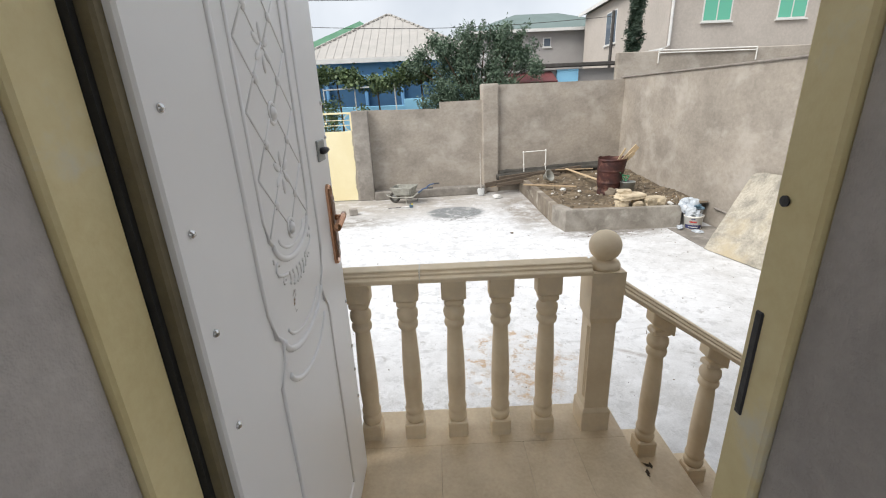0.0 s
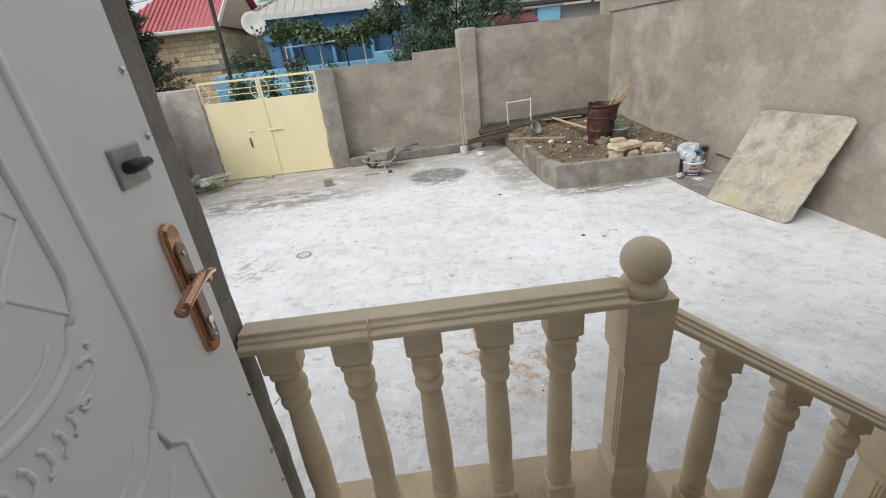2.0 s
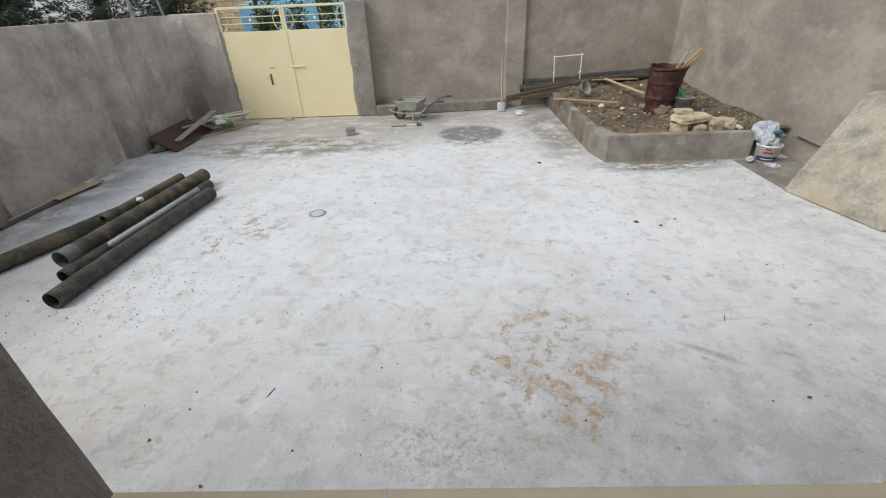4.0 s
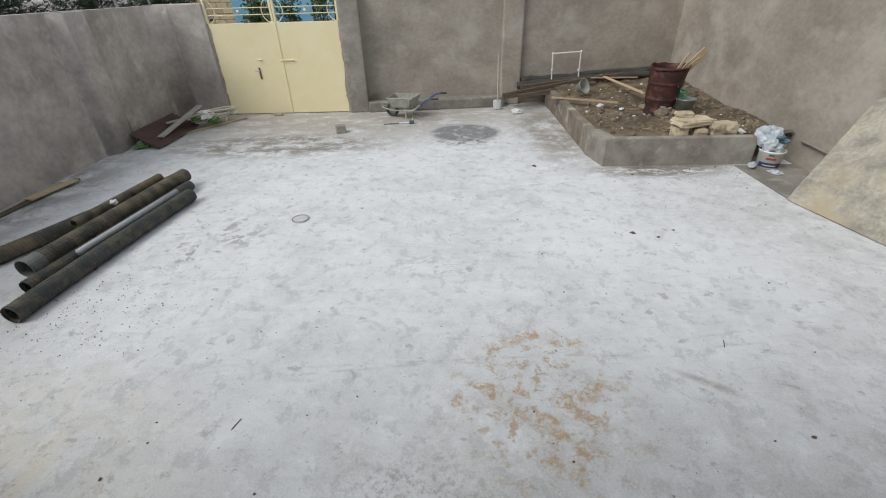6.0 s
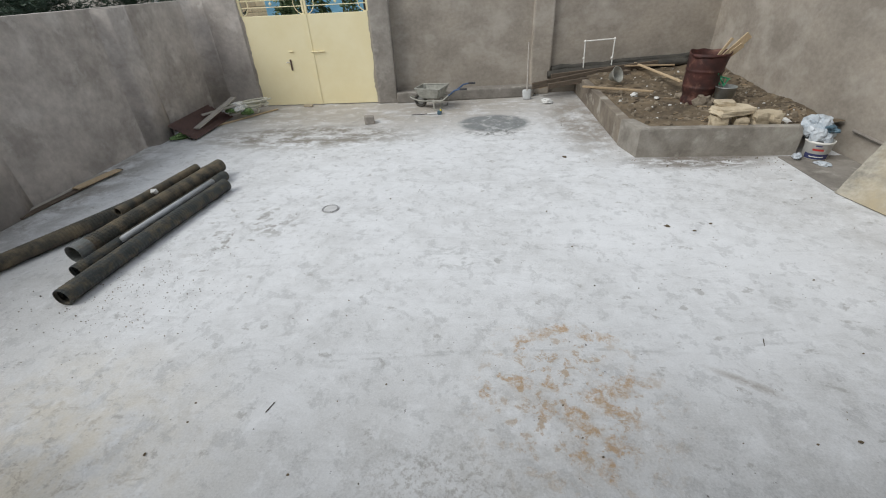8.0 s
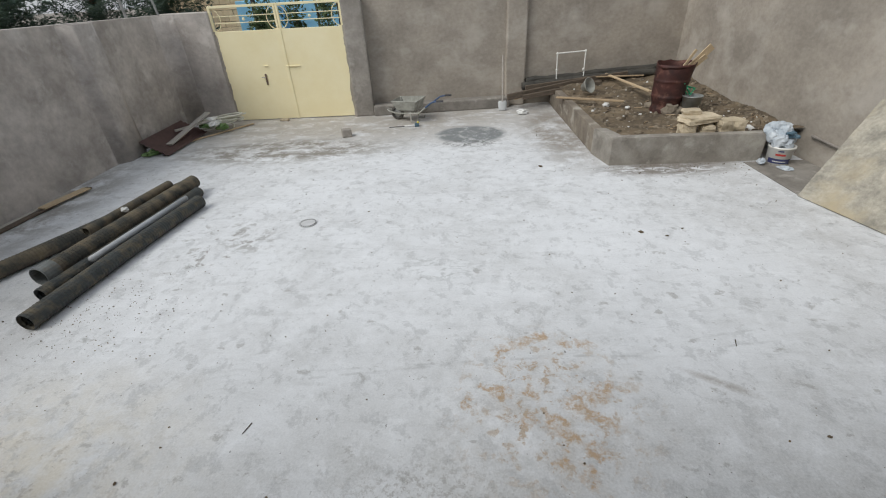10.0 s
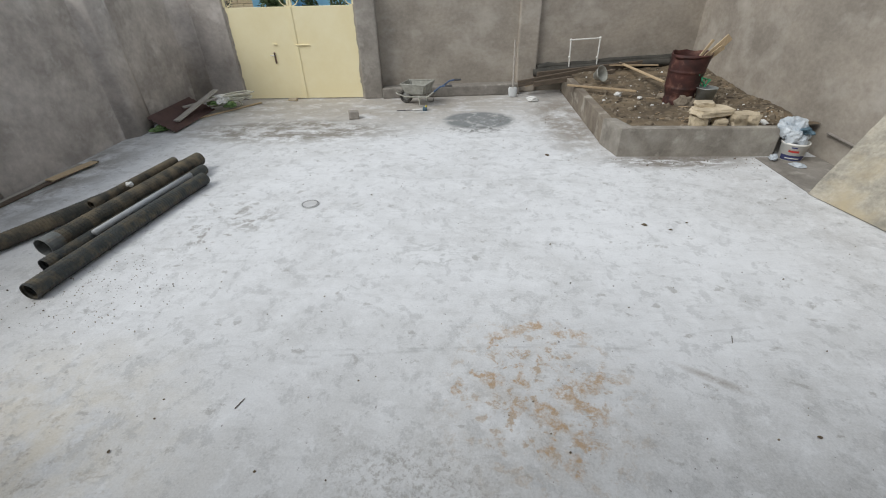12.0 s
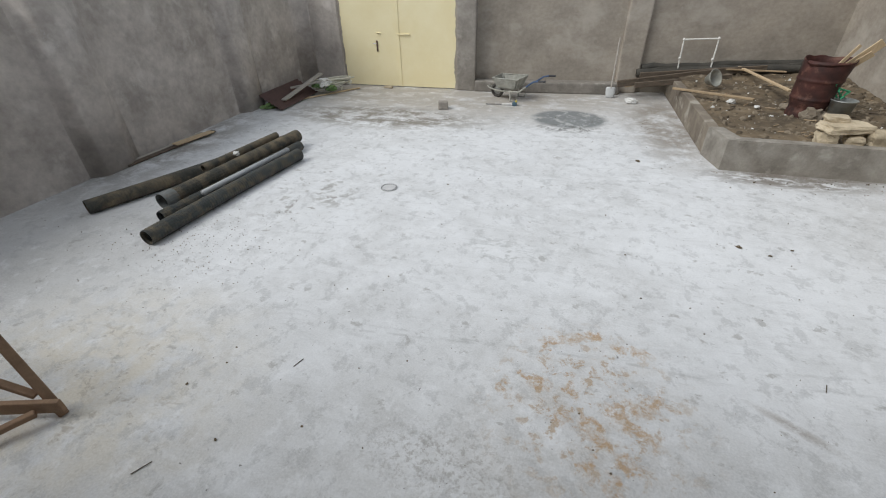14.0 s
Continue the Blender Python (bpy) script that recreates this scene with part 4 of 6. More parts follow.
# thumb-turn latch
bm = boxed(DX, DX + 0.006, PY - 0.055, PY + 0.016, 2.298, 2.358, 0.002)
latch = part("latch_plate", bm, M_zinc, door, "steel latch plate")
bm = bmesh.new()
tube(bm, [(DX + 0.006, PY - 0.034, 2.328), (DX + 0.012, PY - 0.034, 2.328), (DX + 0.015, PY - 0.015, 2.328), (DX + 0.015, PY + 0.010, 2.328)], [0.009, 0.010, 0.010, 0.007], 12)
part("thumb_turn", bm, M_black, latch, "black thumb turn", smooth=True)


# ---------- gate ----------
gate = thing("yard_gate", "cream-yellow steel double gate with ornamental top grille", "gate", kind="")
GY = 11.66
for x0, x1 in ((-4.13, -2.735), (-2.725, -1.385)):
    lf = part("gate_leaf", boxed(x0, x1, GY, GY + 0.05, 0.02, 1.84, 0.004), M_gate, gate)
    bm = bmesh.new()
    for a, b, c, d in ((x0, x1, 2.265, 2.31), (x0, x0 + 0.045, 1.84, 2.27), (x1 - 0.045, x1, 1.84, 2.27)):
        box(bm, a, b, GY, GY + 0.05, c, d, 0.004)
    part("grille_frame", bm, M_gate, lf)
    for z in (1.99, 2.115):
        part("grille_bar", tubed([(x0 + 0.04, GY + 0.025, z), (x1 - 0.04, GY + 0.025, z)], 0.008, 8), M_gate, lf)
    for cx, s in ((x0 + 0.16, -1), (x1 - 0.16, 1)):
        pts = [(cx + s * (0.12 - 0.17 * math.cos(radians(a))), GY + 0.02, 2.055 + 0.21 * math.sin(radians(a))) for a in range(-90, 91, 15)]
        part("grille_arc", tubed(pts, 0.009, 8), M_gate, lf)
    bm = bmesh.new()
    rock(bm, ((x0 + x1) / 2, GY + 0.02, 2.052), (0.03, 0.015, 0.03), 1, 2, 0)
    part("rosette", bm, M_gate, lf, smooth=True)
part("meeting_strip", boxed(-2.76, -2.70, GY - 0.012, GY + 0.004, 0.02, 1.84, 0.002), M_gate, gate)
part("lock_handle", boxed(-3.27, -3.235, GY - 0.02, GY + 0.002, 0.76, 0.99, 0.006), M_bronze_dark, gate, "brown lock plate")
part("lever", tubed([(-3.25, GY - 0.03, 0.925), (-3.34, GY - 0.035, 0.925)], 0.009, 8), M_chrome, gate, "steel lever")
part("latch", tubed([(-2.75, GY - 0.02, 1.12), (-2.45, GY - 0.02, 1.125)], 0.012, 8), M_gate, gate)
part("latch", tubed([(-3.24, GY - 0.015, 1.145), (-3.15, GY - 0.015, 1.145)], 0.011, 8), M_gate, gate)

# ragged cement along the gate's sides
for x, s in ((-4.13, 1), (-1.385, -1)):
    bm = bmesh.new()
    rows = []
    for i in range(60):
        z = 1.85 * i / 59
        w = 0.035 + 0.03 * noise.noise(Vector((x, z * 5, 1))) + 0.015 * noise.noise(Vector((x, z * 17, 2)))
        rows.append([bm.verts.new((x - s * 0.05, GY - 0.012, z)), bm.verts.new((x + s * w, GY - 0.008, z)), bm.verts.new((x + s * (w + 0.004), GY + 0.002, z))])
    for a, b in zip(rows, rows[1:]):
        for k in range(2):
            bm.faces.new((a[k], a[k + 1], b[k + 1], b[k]))
    tagged(link("gate_edge_cement", bm, M_plaster), "ragged smeared cement along the gate's edge", "cement", kind="structure")

# ---------- raised bed ----------
bed = thing("raised_bed", "cement-walled raised garden bed filled with soil and rubble", "garden bed")
bm = bmesh.new()
A = [(3.16, 7.98), (5.36, 7.96), (5.36, 8.11), (3.33, 8.13), (3.24, 8.55), (3.05, 8.55)]
vs0 = [bm.verts.new((x, y, 0)) for x, y in A]
vs1 = [bm.verts.new((x, y, 0.41)) for x, y in A]
bm.faces.new(vs0[::-1])
bm.faces.new(vs1)
for i in range(len(A)):
    j = (i + 1) % len(A)
    bm.faces.new((vs0[i], vs0[j], vs1[j], vs1[i]))
bmesh.ops.bevel(bm, geom=[e for e in bm.edges if min(v.co.z for v in e.verts) > 0.3], offset=0.012, segments=2, affect="EDGES")
part("front_curb", bm, M_curb, bed)
bm = bmesh.new()
box(bm, 3.06, 3.20, 8.55, 12.1, 0, 0.395, 0.012, None, 2)
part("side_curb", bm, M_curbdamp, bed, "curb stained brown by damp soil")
bm = bmesh.new()
bmesh.ops.create_grid(bm, x_segments=60, y_segments=80, size=1)
for v in bm.verts:
    v.co = Vector((4.56 + v.co.x * 1.38, 10.28 + v.co.y * 2.2, 0))
    e = max(0.0, (v.co.y - 10.6) / 1.8) * 0.16 + max(0.0, (v.co.x - 5.2) / 0.75) * 0.08
    v.co.z = 0.34 + e + 0.05 * noise.noise(v.co * 1.6) + 0.022 * noise.noise(v.co * 6) + 0.012 * noise.noise(v.co * 15)
part("soil", bm, M_soil, bed, "brown rubble-strewn soil", smooth=True)


def scatter(name, label, count, place, size, material, seed, cat):
    """Many small bits in one mesh."""
    rnd = random.Random(seed)
    verts, faces = [], []
    for i in range(count):
        x, y, z = place(rnd)
        s = size(rnd)
        a, h = rnd.random() * 6.28, rnd.uniform(0.3, 0.9)
        k = len(verts)
        for j in range(5):
            t = a + j * 1.2566
            q = s * rnd.uniform(0.6, 1.1)
            verts.append((x + q * math.cos(t), y + q * 0.75 * math.sin(t), z - 0.003))
            verts.append((x + q * 0.6 * math.cos(t), y + q * 0.45 * math.sin(t), z + s * h * rnd.uniform(0.7, 1.1)))
        for j in range(5):
            p, q = k + 2 * j, k + 2 * ((j + 1) % 5)
            faces.append((p, q, q + 1, p + 1))
        faces.append(tuple(k + 2 * j + 1 for j in range(5)))
    me = bpy.data.meshes.new(name)
    me.from_pydata(verts, [], faces)
    me.materials.append(material)
    return tagged(new(name, me), label, cat, kind="stuff")


def soil_z(x, y):
    v = Vector((x, y, 0))
    return 0.34 + max(0.0, (y - 10.6) / 1.8) * 0.16 + max(0.0, (x - 5.2) / 0.75) * 0.08 + 0.05 * noise.noise(v * 1.6) + 0.022 * noise.noise(v * 6)


def on_soil(r):
    x, y = r.uniform(3.3, 5.85), r.uniform(8.2, 12.1)
    return x, y, soil_z(x, y)


scatter("bed_rubble", "broken stone and brick rubble on the soil", 950, on_soil, lambda r: 0.008 + 0.055 * r.random() ** 4, M_bits, 3, "rubble")
scatter("bed_chips", "pale chips of plaster on the soil", 110, on_soil, lambda r: 0.007 + 0.028 * r.random() ** 3, M_trim, 4, "rubble")


def on_edge(r):
    x = 5.25 + 0.65 * r.random()
    y = 8.3 + 3.6 * r.random()
    return x, y, soil_z(x, y) + 0.01


scatter("wall_foot_rubble", "grey-brown stones heaped at the wall's foot", 230, on_edge, lambda r: 0.012 + 0.035 * r.random() ** 2, M_bits, 5, "rubble")
for mt, nm, lab, cnt, sd in ((M_woodtan, "wood_splinters", "pale wood splinters strewn on the soil", 34, 61), (M_woodold, "wood_splinters", "dark wood splinters strewn on the soil", 30, 62)):
    rr = random.Random(sd)
    bm = bmesh.new()
    for i in range(cnt):
        x, y, z = on_soil(rr)
        a, ln = rr.uniform(-0.6, 0.9), rr.uniform(0.05, 0.17)
        tube(bm, [Vector((x, y, z + 0.018)), Vector((x + ln * math.cos(a), y + ln * math.sin(a), z + 0.025))], rr.uniform(0.005, 0.011), 5)
    tagged(link(nm, bm, mt), lab, "splinters", kind="stuff")

# stones on the front curb: squarish lumps with a broken slab laid over them


def lump(sx, sy, sz, seed):
    """A roughly squared stone with broken faces."""
    bm = bmesh.new()
    bmesh.ops.create_cube(bm, size=2)
    bmesh.ops.subdivide_edges(bm, edges=bm.edges[:], cuts=5, use_grid_fill=True)
    for v in bm.verts:
        d = v.co.normalized() * 1.25
        q = v.co.lerp(d, 0.28)
        k = 1 + 0.22 * noise.noise(q * 1.1 + Vector((seed * 5.1, 0, 0))) + 0.10 * noise.noise(q * 3.2 + Vector((0, seed * 2.3, 0)))
        v.co = Vector((q.x * sx, q.y * sy, q.z * sz)) * k
    return bm


for i, (x, y, z, sx, sy, sz) in enumerate(((4.30, 8.20, 0.455, 0.105, 0.09, 0.075), (4.47, 8.25, 0.585, 0.26, 0.15, 0.05), (4.60, 8.19, 0.445, 0.10, 0.09, 0.055), (4.38, 8.33, 0.665, 0.12, 0.09, 0.035),
                                           (4.84, 8.22, 0.475, 0.10, 0.10, 0.085), (5.04, 8.26, 0.47, 0.125, 0.11, 0.08), (4.72, 8.34, 0.46, 0.08, 0.08, 0.055))):
    tagged(link("stone_lump", lump(sx, sy, sz, i + 2), M_tuff, m=rotz(x, y, z, 0.25 * math.sin(i * 2.1))), "rough yellowish stone lump on the bed's edge", "stone", "stones on the bed")
for x, y, sx in ((3.75, 10.2, 0.07), (5.15, 8.35, 0.07), (4.05, 9.9, 0.05), (5.35, 8.4, 0.06)):
    bm = bmesh.new()
    rock(bm, (0, 0, 0), (sx, sx * 0.8, sx * 0.7), x, 2, 0.5)
    tagged(link("plastic_scrap", bm, M_trim, m=rotz(x, y, soil_z(x, y) + 0.03, x)), "crumpled white plastic scrap on the soil", "scrap", "scraps on the bed")

# ---------- barrel ----------
bx, by_, bz = 4.66, 9.75, 0.315
barrel = thing("steel_drum", "rusty dark-red steel drum with a torn rim, on stones", "barrel", rotz(bx, by_, bz, 0))
prof_r = 0.27
bm = bmesh.new()
rings = []
N = 36
for j in range(49):
    f = j / 48
    z = -0.03 + 0.85 * f
    r = prof_r * (0.91 + 0.16 * f) - (0.012 if j == 0 else 0)
    r += 0.013 * sum(math.exp(-((f - c) / 0.016) ** 2) for c in (0.36, 0.67)) + 0.008 * math.exp(-((f - 0.985) / 0.012) ** 2)
    r -= 0.018 * math.exp(-((f - 0.20) / 0.07) ** 2)
    ring = []
    for k in range(N):
        t = 2 * math.pi * k / N
        lean = 0.05 * f * f * max(0.0, math.cos(t - 0.2)) + 0.012 * noise.noise(Vector((math.cos(t) * 2, math.sin(t) * 2, z * 4)))
        zz = z + (0.05 * noise.noise(Vector((t * 1.5, 3, 0))) - 0.07 * max(0, math.cos(t + 2.0)) if j == 48 else 0)
        ring.append(bm.verts.new(((r + lean) * math.cos(t) - 0.01 + 0.02 * f, (r + lean) * math.sin(t), zz)))
    rings.append(ring)
for a, b in zip(rings, rings[1:]):
    for k in range(N):
        bm.faces.new((a[k], a[(k + 1) % N], b[(k + 1) % N], b[k]))
bm.faces.new(rings[0][::-1])
shell = part("shell", bm, M_rust, barrel, smooth=True)
sm = shell.modifiers.new("thick", "SOLIDIFY")
sm.thickness = 0.006
for i, (px, py) in enumerate(((-0.02, -0.27), (0.15, -0.24), (0.24, 0.1), (-0.22, 0.16))):
    bm = bmesh.new()
    rock(bm, (0, 0, 0), (0.15, 0.09, 0.12) if i == 0 else (0.09, 0.08, 0.06), i + 11, 3, 0.4)
    part("foot_stone", bm, M_rubble, barrel, "grey stone under the drum", m=rotz(px, py, 0.075, i))
for i, (p, q, w, h) in enumerate((((0.0, -0.02, 0.34), (0.58, -0.06, 0.98), 0.125, 0.02), ((-0.02, -0.06, 0.34), (0.29, -0.14, 0.95), 0.045, 0.02), ((0.06, 0.1, 0.36), (0.50, -0.10, 0.84), 0.09, 0.018))):
    o = link("scrap_board", beamed(Vector(p) + Vector((bx - 0.08, by_, bz)), Vector(q) + Vector((bx - 0.05, by_, bz + 0.075)), w, h, (0, 1, 0.2)), M_wood)
    tagged(o, "pale offcut board standing in the drum", "board", "boards in the drum")

# bucket beside the drum with green plastic
bm = bmesh.new()
lathe(bm, [(0.12, 0), (0.16, 0.27), (0.168, 0.275), (0.168, 0.287), (0.152, 0.287), (0.118, 0.02), (0, 0.02)], 24)
tagged(link("metal_bucket", bm, M_zinc, smooth=True, m=rotz(4.97, 9.50, soil_z(4.97, 9.50) + 0.0, 0)), "dull grey metal bucket on the soil", "bucket")
rnd = random.Random(5)
bm = bmesh.new()
for i in range(5):
    p = Vector((rnd.uniform(-0.07, 0.07), rnd.uniform(-0.07, 0.07), 0.2))
    tube(bm, [p, p + Vector((rnd.uniform(-0.1, 0.1), rnd.uniform(-0.05, 0.05), 0.1)), p + Vector((rnd.uniform(-0.16, 0.1), rnd.uniform(-0.1, 0.05), rnd.uniform(0.08, 0.22)))], [0.012, 0.014, 0.008], 6)
tagged(link("green_hose_scrap", bm, M_greenpl, m=rotz(4.95, 9.54, soil_z(4.97, 9.50) + 0.09, 0)), "tangled bright green plastic in the bucket", "plastic scrap")

# basin/funnel lying on planks
bm = bmesh.new()
lathe(bm, [(0.07, 0), (0.15, 0.16), (0.16, 0.165), (0.155, 0.175), (0.14, 0.168), (0.062, 0.015), (0, 0.015)], 24)
tagged(link("plastic_tub", bm, M_dusty, smooth=True, m=Matrix.Translation((3.50, 10.98, 0.53)) @ Matrix.Rotation(radians(58), 4, "X") @ Matrix.Rotation(radians(35), 4, "Y")), "grey plastic tub lying on its side", "tub")

# planks and membrane along the far wall
for i, (p, q, w, h, mt, lab) in enumerate((
        ((2.02, 11.48, 0.30), (3.80, 11.88, 0.50), 0.05, 0.13, M_woodold, "dark weathered plank lying on the bed"),
        ((2.35, 11.42, 0.30), (4.1, 11.70, 0.47), 0.05, 0.10, M_woodold, "dark weathered plank lying on the bed"),
        ((2.45, 11.75, 0.42), (4.75, 12.02, 0.58), 0.05, 0.12, M_woodold, "dark weathered plank lying on the bed"),
        ((2.2, 11.75, 0.20), (3.3, 12.0, 0.42), 0.12, 0.025, M_woodtan, "tan plank leaning on the bed"),
        ((2.92, 10.75, 0.42), (4.02, 10.05, 0.45), 0.07, 0.03, M_woodtan, "pale batten lying on the bed"),
        ((4.30, 12.1, 0.58), (4.62, 10.4, 0.53), 0.06, 0.03, M_wood, "pale new batten lying on the soil"),
        ((3.9, 11.95, 0.56), (5.0, 11.75, 0.58), 0.04, 0.025, M_woodtan, "pale batten lying by the wall"))):
    tagged(link("plank", beamed(p, q, w, h), mt), lab, "plank", "planks by the far wall")
bm = bmesh.new()
for s0, s1, z0, r in ((3.5, 6.7, 0.52, 0.085), (3.4, 6.6, 0.42, 0.10), (3.6, 6.5, 0.47, 0.07)):
    pts = [back(s0 + (s1 - s0) * i / 14, -0.10 - 0.1 * (r > 0.09) - 0.05 * (r < 0.08), z0 + 0.03 * noise.noise(Vector((i * 0.6, z0 * 9, 0))) + 0.01 * i) for i in range(15)]
    tube(bm, pts, [r * (0.8 + 0.3 * noise.noise(Vector((i * 0.9, z0 * 5, 2)))) for i in range(15)], 10)
tagged(link("roofing_membrane", bm, M_membrane, smooth=True), "crumpled black waterproof membrane along the wall's foot", "membrane")

# white pipe frame
wf = thing("water_pipe_stand", "white plastic water pipe frame standing at the wall", "pipe")
fx0, fx1, fy = 3.16, 3.79, 12.06
part("pipe", tubed([(fx0 + 0.03, fy, 0.35), (fx0, fy, 1.06)], 0.014, 8), M_white, wf)
part("pipe", tubed([(fx1 + 0.01, fy + 0.05, 0.35), (fx1, fy + 0.06, 1.08)], 0.014, 8), M_white, wf)
part("pipe", tubed([(fx0, fy, 1.06), (fx1, fy + 0.06, 1.08)], 0.014, 8), M_white, wf)
for x, y, z in ((fx0, fy, 1.06), (fx1, fy + 0.06, 1.08), (fx0 + 0.01, fy, 0.72), (fx1 - 0.01, fy + 0.05, 0.70)):
    bm = bmesh.new()
    rock(bm, (x, y, z), (0.025, 0.025, 0.03), 2, 2, 0.0)
    part("fitting", bm, M_white, wf, smooth=True)

# ---------- leaning board ----------
bl, br, tl, tr = Vector((5.07, 6.72, 0.01)), Vector((5.34, 5.52, 0.01)), Vector((5.925, 7.06, 1.17)), Vector((5.925, 5.56, 1.25))
bm = bmesh.new()
nrm = (tl - bl).cross(br - bl).normalized()
if nrm.x > 0:
    nrm = -nrm
G1, G2 = 24, 24
grid = {}
for side in (0, 1):
    for i in range(G1 + 1):
        for j in range(G2 + 1):
            u, w = i / G1, j / G2
            p = bl.lerp(br, u).lerp(tl.lerp(tr, u), w)
            ragged = 0.022 * noise.noise(Vector((u * 9, w * 9, 4)))
            if i in (0, G1):
                p += (br - bl).normalized() * ragged
            if j == G2:
                p += (tl - bl).normalized() * ragged * 1.5
            if (i, j) in ((G1, 0), (G1, G2), (0, G2)):
                p += (Vector((5.6, 6.2, 0.6)) - p) * 0.05
            p += nrm * (0.012 * math.sin(u * 3.1) + (0.0 if side else -0.02))
            grid[side, i, j] = bm.verts.new(p)
for side in (0, 1):
    for i in range(G1):
        for j in range(G2):
            bm.faces.new([grid[side, a, b] for a, b in ((i, j), (i + 1, j), (i + 1, j + 1), (i, j + 1))])
loop = [(i, 0) for i in range(G1)] + [(G1, j) for j in range(G2)] + [(i, G2) for i in range(G1, 0, -1)] + [(0, j) for j in range(G2, 0, -1)]
for a, b in zip(loop, loop[1:] + loop[:1]):
    bm.faces.new((grid[0, a[0], a[1]], grid[0, b[0], b[1]], grid[1, b[0], b[1]], grid[1, a[0], a[1]]))
bmesh.ops.recalc_face_normals(bm, faces=bm.faces[:])
tagged(link("plywood_board", bm, M_board), "stained old plywood board leaning on the wall", "board")
tagged(link("floor_strip", boxed(5.10, 5.97, 6.75, 7.9, 0.001, 0.012), M_damp), "unfinished darker cement strip along the wall", "floor", kind="structure")
tagged(link("wall_pipe", tubed([(5.945, 7.9, 0.36), (5.945, 6.6, 0.32), (5.945, 6.2, 0.30)], 0.02, 8), M_concrete), "dark pipe along the foot of the wall", "pipe")

# ---------- paint bucket and plastic bag ----------
pb = thing("paint_bucket", "white plastic plaster bucket with navy print, beside the bed", "bucket", rotz(5.53, 7.84, 0.012, radians(-35)) @ Matrix.Scale(0.9, 4))
bm = bmesh.new()
lathe(bm, [(0.150, 0), (0.158, 0.005), (0.178, 0.25), (0.188, 0.255), (0.188, 0.285), (0.178, 0.285), (0.17, 0.26), (0.15, 0.02), (0, 0.02)], 32)
part("tub", bm, M_white, pb, smooth=True)


def wrap(r0, r1, z0, z1, a0, a1, n=16):
    bm = bmesh.new()
    lo, hi = [], []
    for i in range(n + 1):
        t = radians(a0 + (a1 - a0) * i / n)
        lo.append(bm.verts.new((r0 * math.cos(t), r0 * math.sin(t), z0)))
        hi.append(bm.verts.new((r1 * math.cos(t), r1 * math.sin(t), z1)))
    for i in range(n):
        bm.faces.new((lo[i], lo[i + 1], hi[i + 1], hi[i]))
    return bm


part("navy_band", wrap(0.160, 0.166, 0.02, 0.10, -140, -20), M_navy, pb, "navy printed band")
part("white_bar", wrap(0.1655, 0.167, 0.05, 0.065, -115, -50), M_trim, pb, "pale line of unreadable print")
part("red_mark", wrap(0.172, 0.1755, 0.15, 0.182, -108, -62), M_red, pb, "red brand mark")
part("navy_mark", wrap(0.178, 0.1785, 0.215, 0.235, -100, -75), M_navy, pb)


def crumple(name, label, c, s, material, seed, cat="plastic bag"):
    bm = bmesh.new()
    r = bmesh.ops.create_icosphere(bm, subdivisions=4, radius=1)
    for v in r["verts"]:
        q = v.co.copy()
        k = 1 + 0.55 * noise.noise(q * 1.3 + Vector((seed, 0, 0))) - 0.30 * abs(noise.noise(q * 2.6 + Vector((seed, 4, 0)))) - 0.12 * abs(noise.noise(q * 6 + Vector((seed, 7, 0))))
        v.co = Vector((q.x * s[0], q.y * s[1], q.z * s[2])) * k
    return tagged(link(name, bm, material, m=rotz(*c, seed)), label, cat)


crumple("plastic_bag", "crumpled pale plastic bag on top of the bucket", (5.52, 7.88, 0.35), (0.17, 0.15, 0.19), M_bag, 1.3)
crumple("plastic_bag", "crumpled dark blue-grey plastic sheet on the bucket", (5.56, 7.80, 0.43), (0.105, 0.08, 0.065), M_bluebag, 2.1)
crumple("plastic_bag", "crumpled pale plastic bag beside the bed", (5.48, 7.98, 0.50), (0.16, 0.12, 0.07), M_bag, 3.4)
crumple("plastic_bag", "crumpled clear plastic bag hanging off the bed's edge", (5.42, 7.96, 0.43), (0.15, 0.12, 0.13), M_bag, 7.7)
crumple("paper_scrap", "crumpled white scrap on the floor", (5.28, 7.80, 0.05), (0.08, 0.06, 0.045), M_bag, 4.2, "scrap")
crumple("paper_scrap", "crumpled white scrap on the floor", (5.46, 7.55, 0.035), (0.09, 0.06, 0.03), M_bag, 5.2, "scrap")
crumple("paper_scrap", "crumpled white scrap on the floor", (2.32, 11.2, 0.05), (0.12, 0.08, 0.06), M_trim, 6.2, "scrap")

# ---------- wheelbarrow ----------
wb = thing("wheelbarrow", "galvanised builder's wheelbarrow with blue handles, by the kerb", "wheelbarrow", rotz(-0.05, 11.10, 0, radians(-17)))
bm = bmesh.new()
top = [(-0.36, -0.24, 0.43), (0.22, -0.27, 0.44), (0.22, 0.27, 0.44), (-0.36, 0.24, 0.43)]
bot = [(-0.27, -0.19, 0.23), (0.15, -0.21, 0.23), (0.15, 0.21, 0.23), (-0.27, 0.19, 0.23)]
a = [bm.verts.new(p) for p in top]
b = [bm.verts.new(p) for p in bot]
for i in range(4):
    bm.faces.new((a[i], a[(i + 1) % 4], b[(i + 1) % 4], b[i]))
bm.faces.new(b)
bmesh.ops.bevel(bm, geom=[e for e in bm.edges if not e.is_boundary], offset=0.03, segments=3, affect="EDGES")
tray = part("tray", bm, M_dusty, wb, "dusty galvanised tray")
s = tray.modifiers.new("thick", "SOLIDIFY")
s.thickness = 0.008
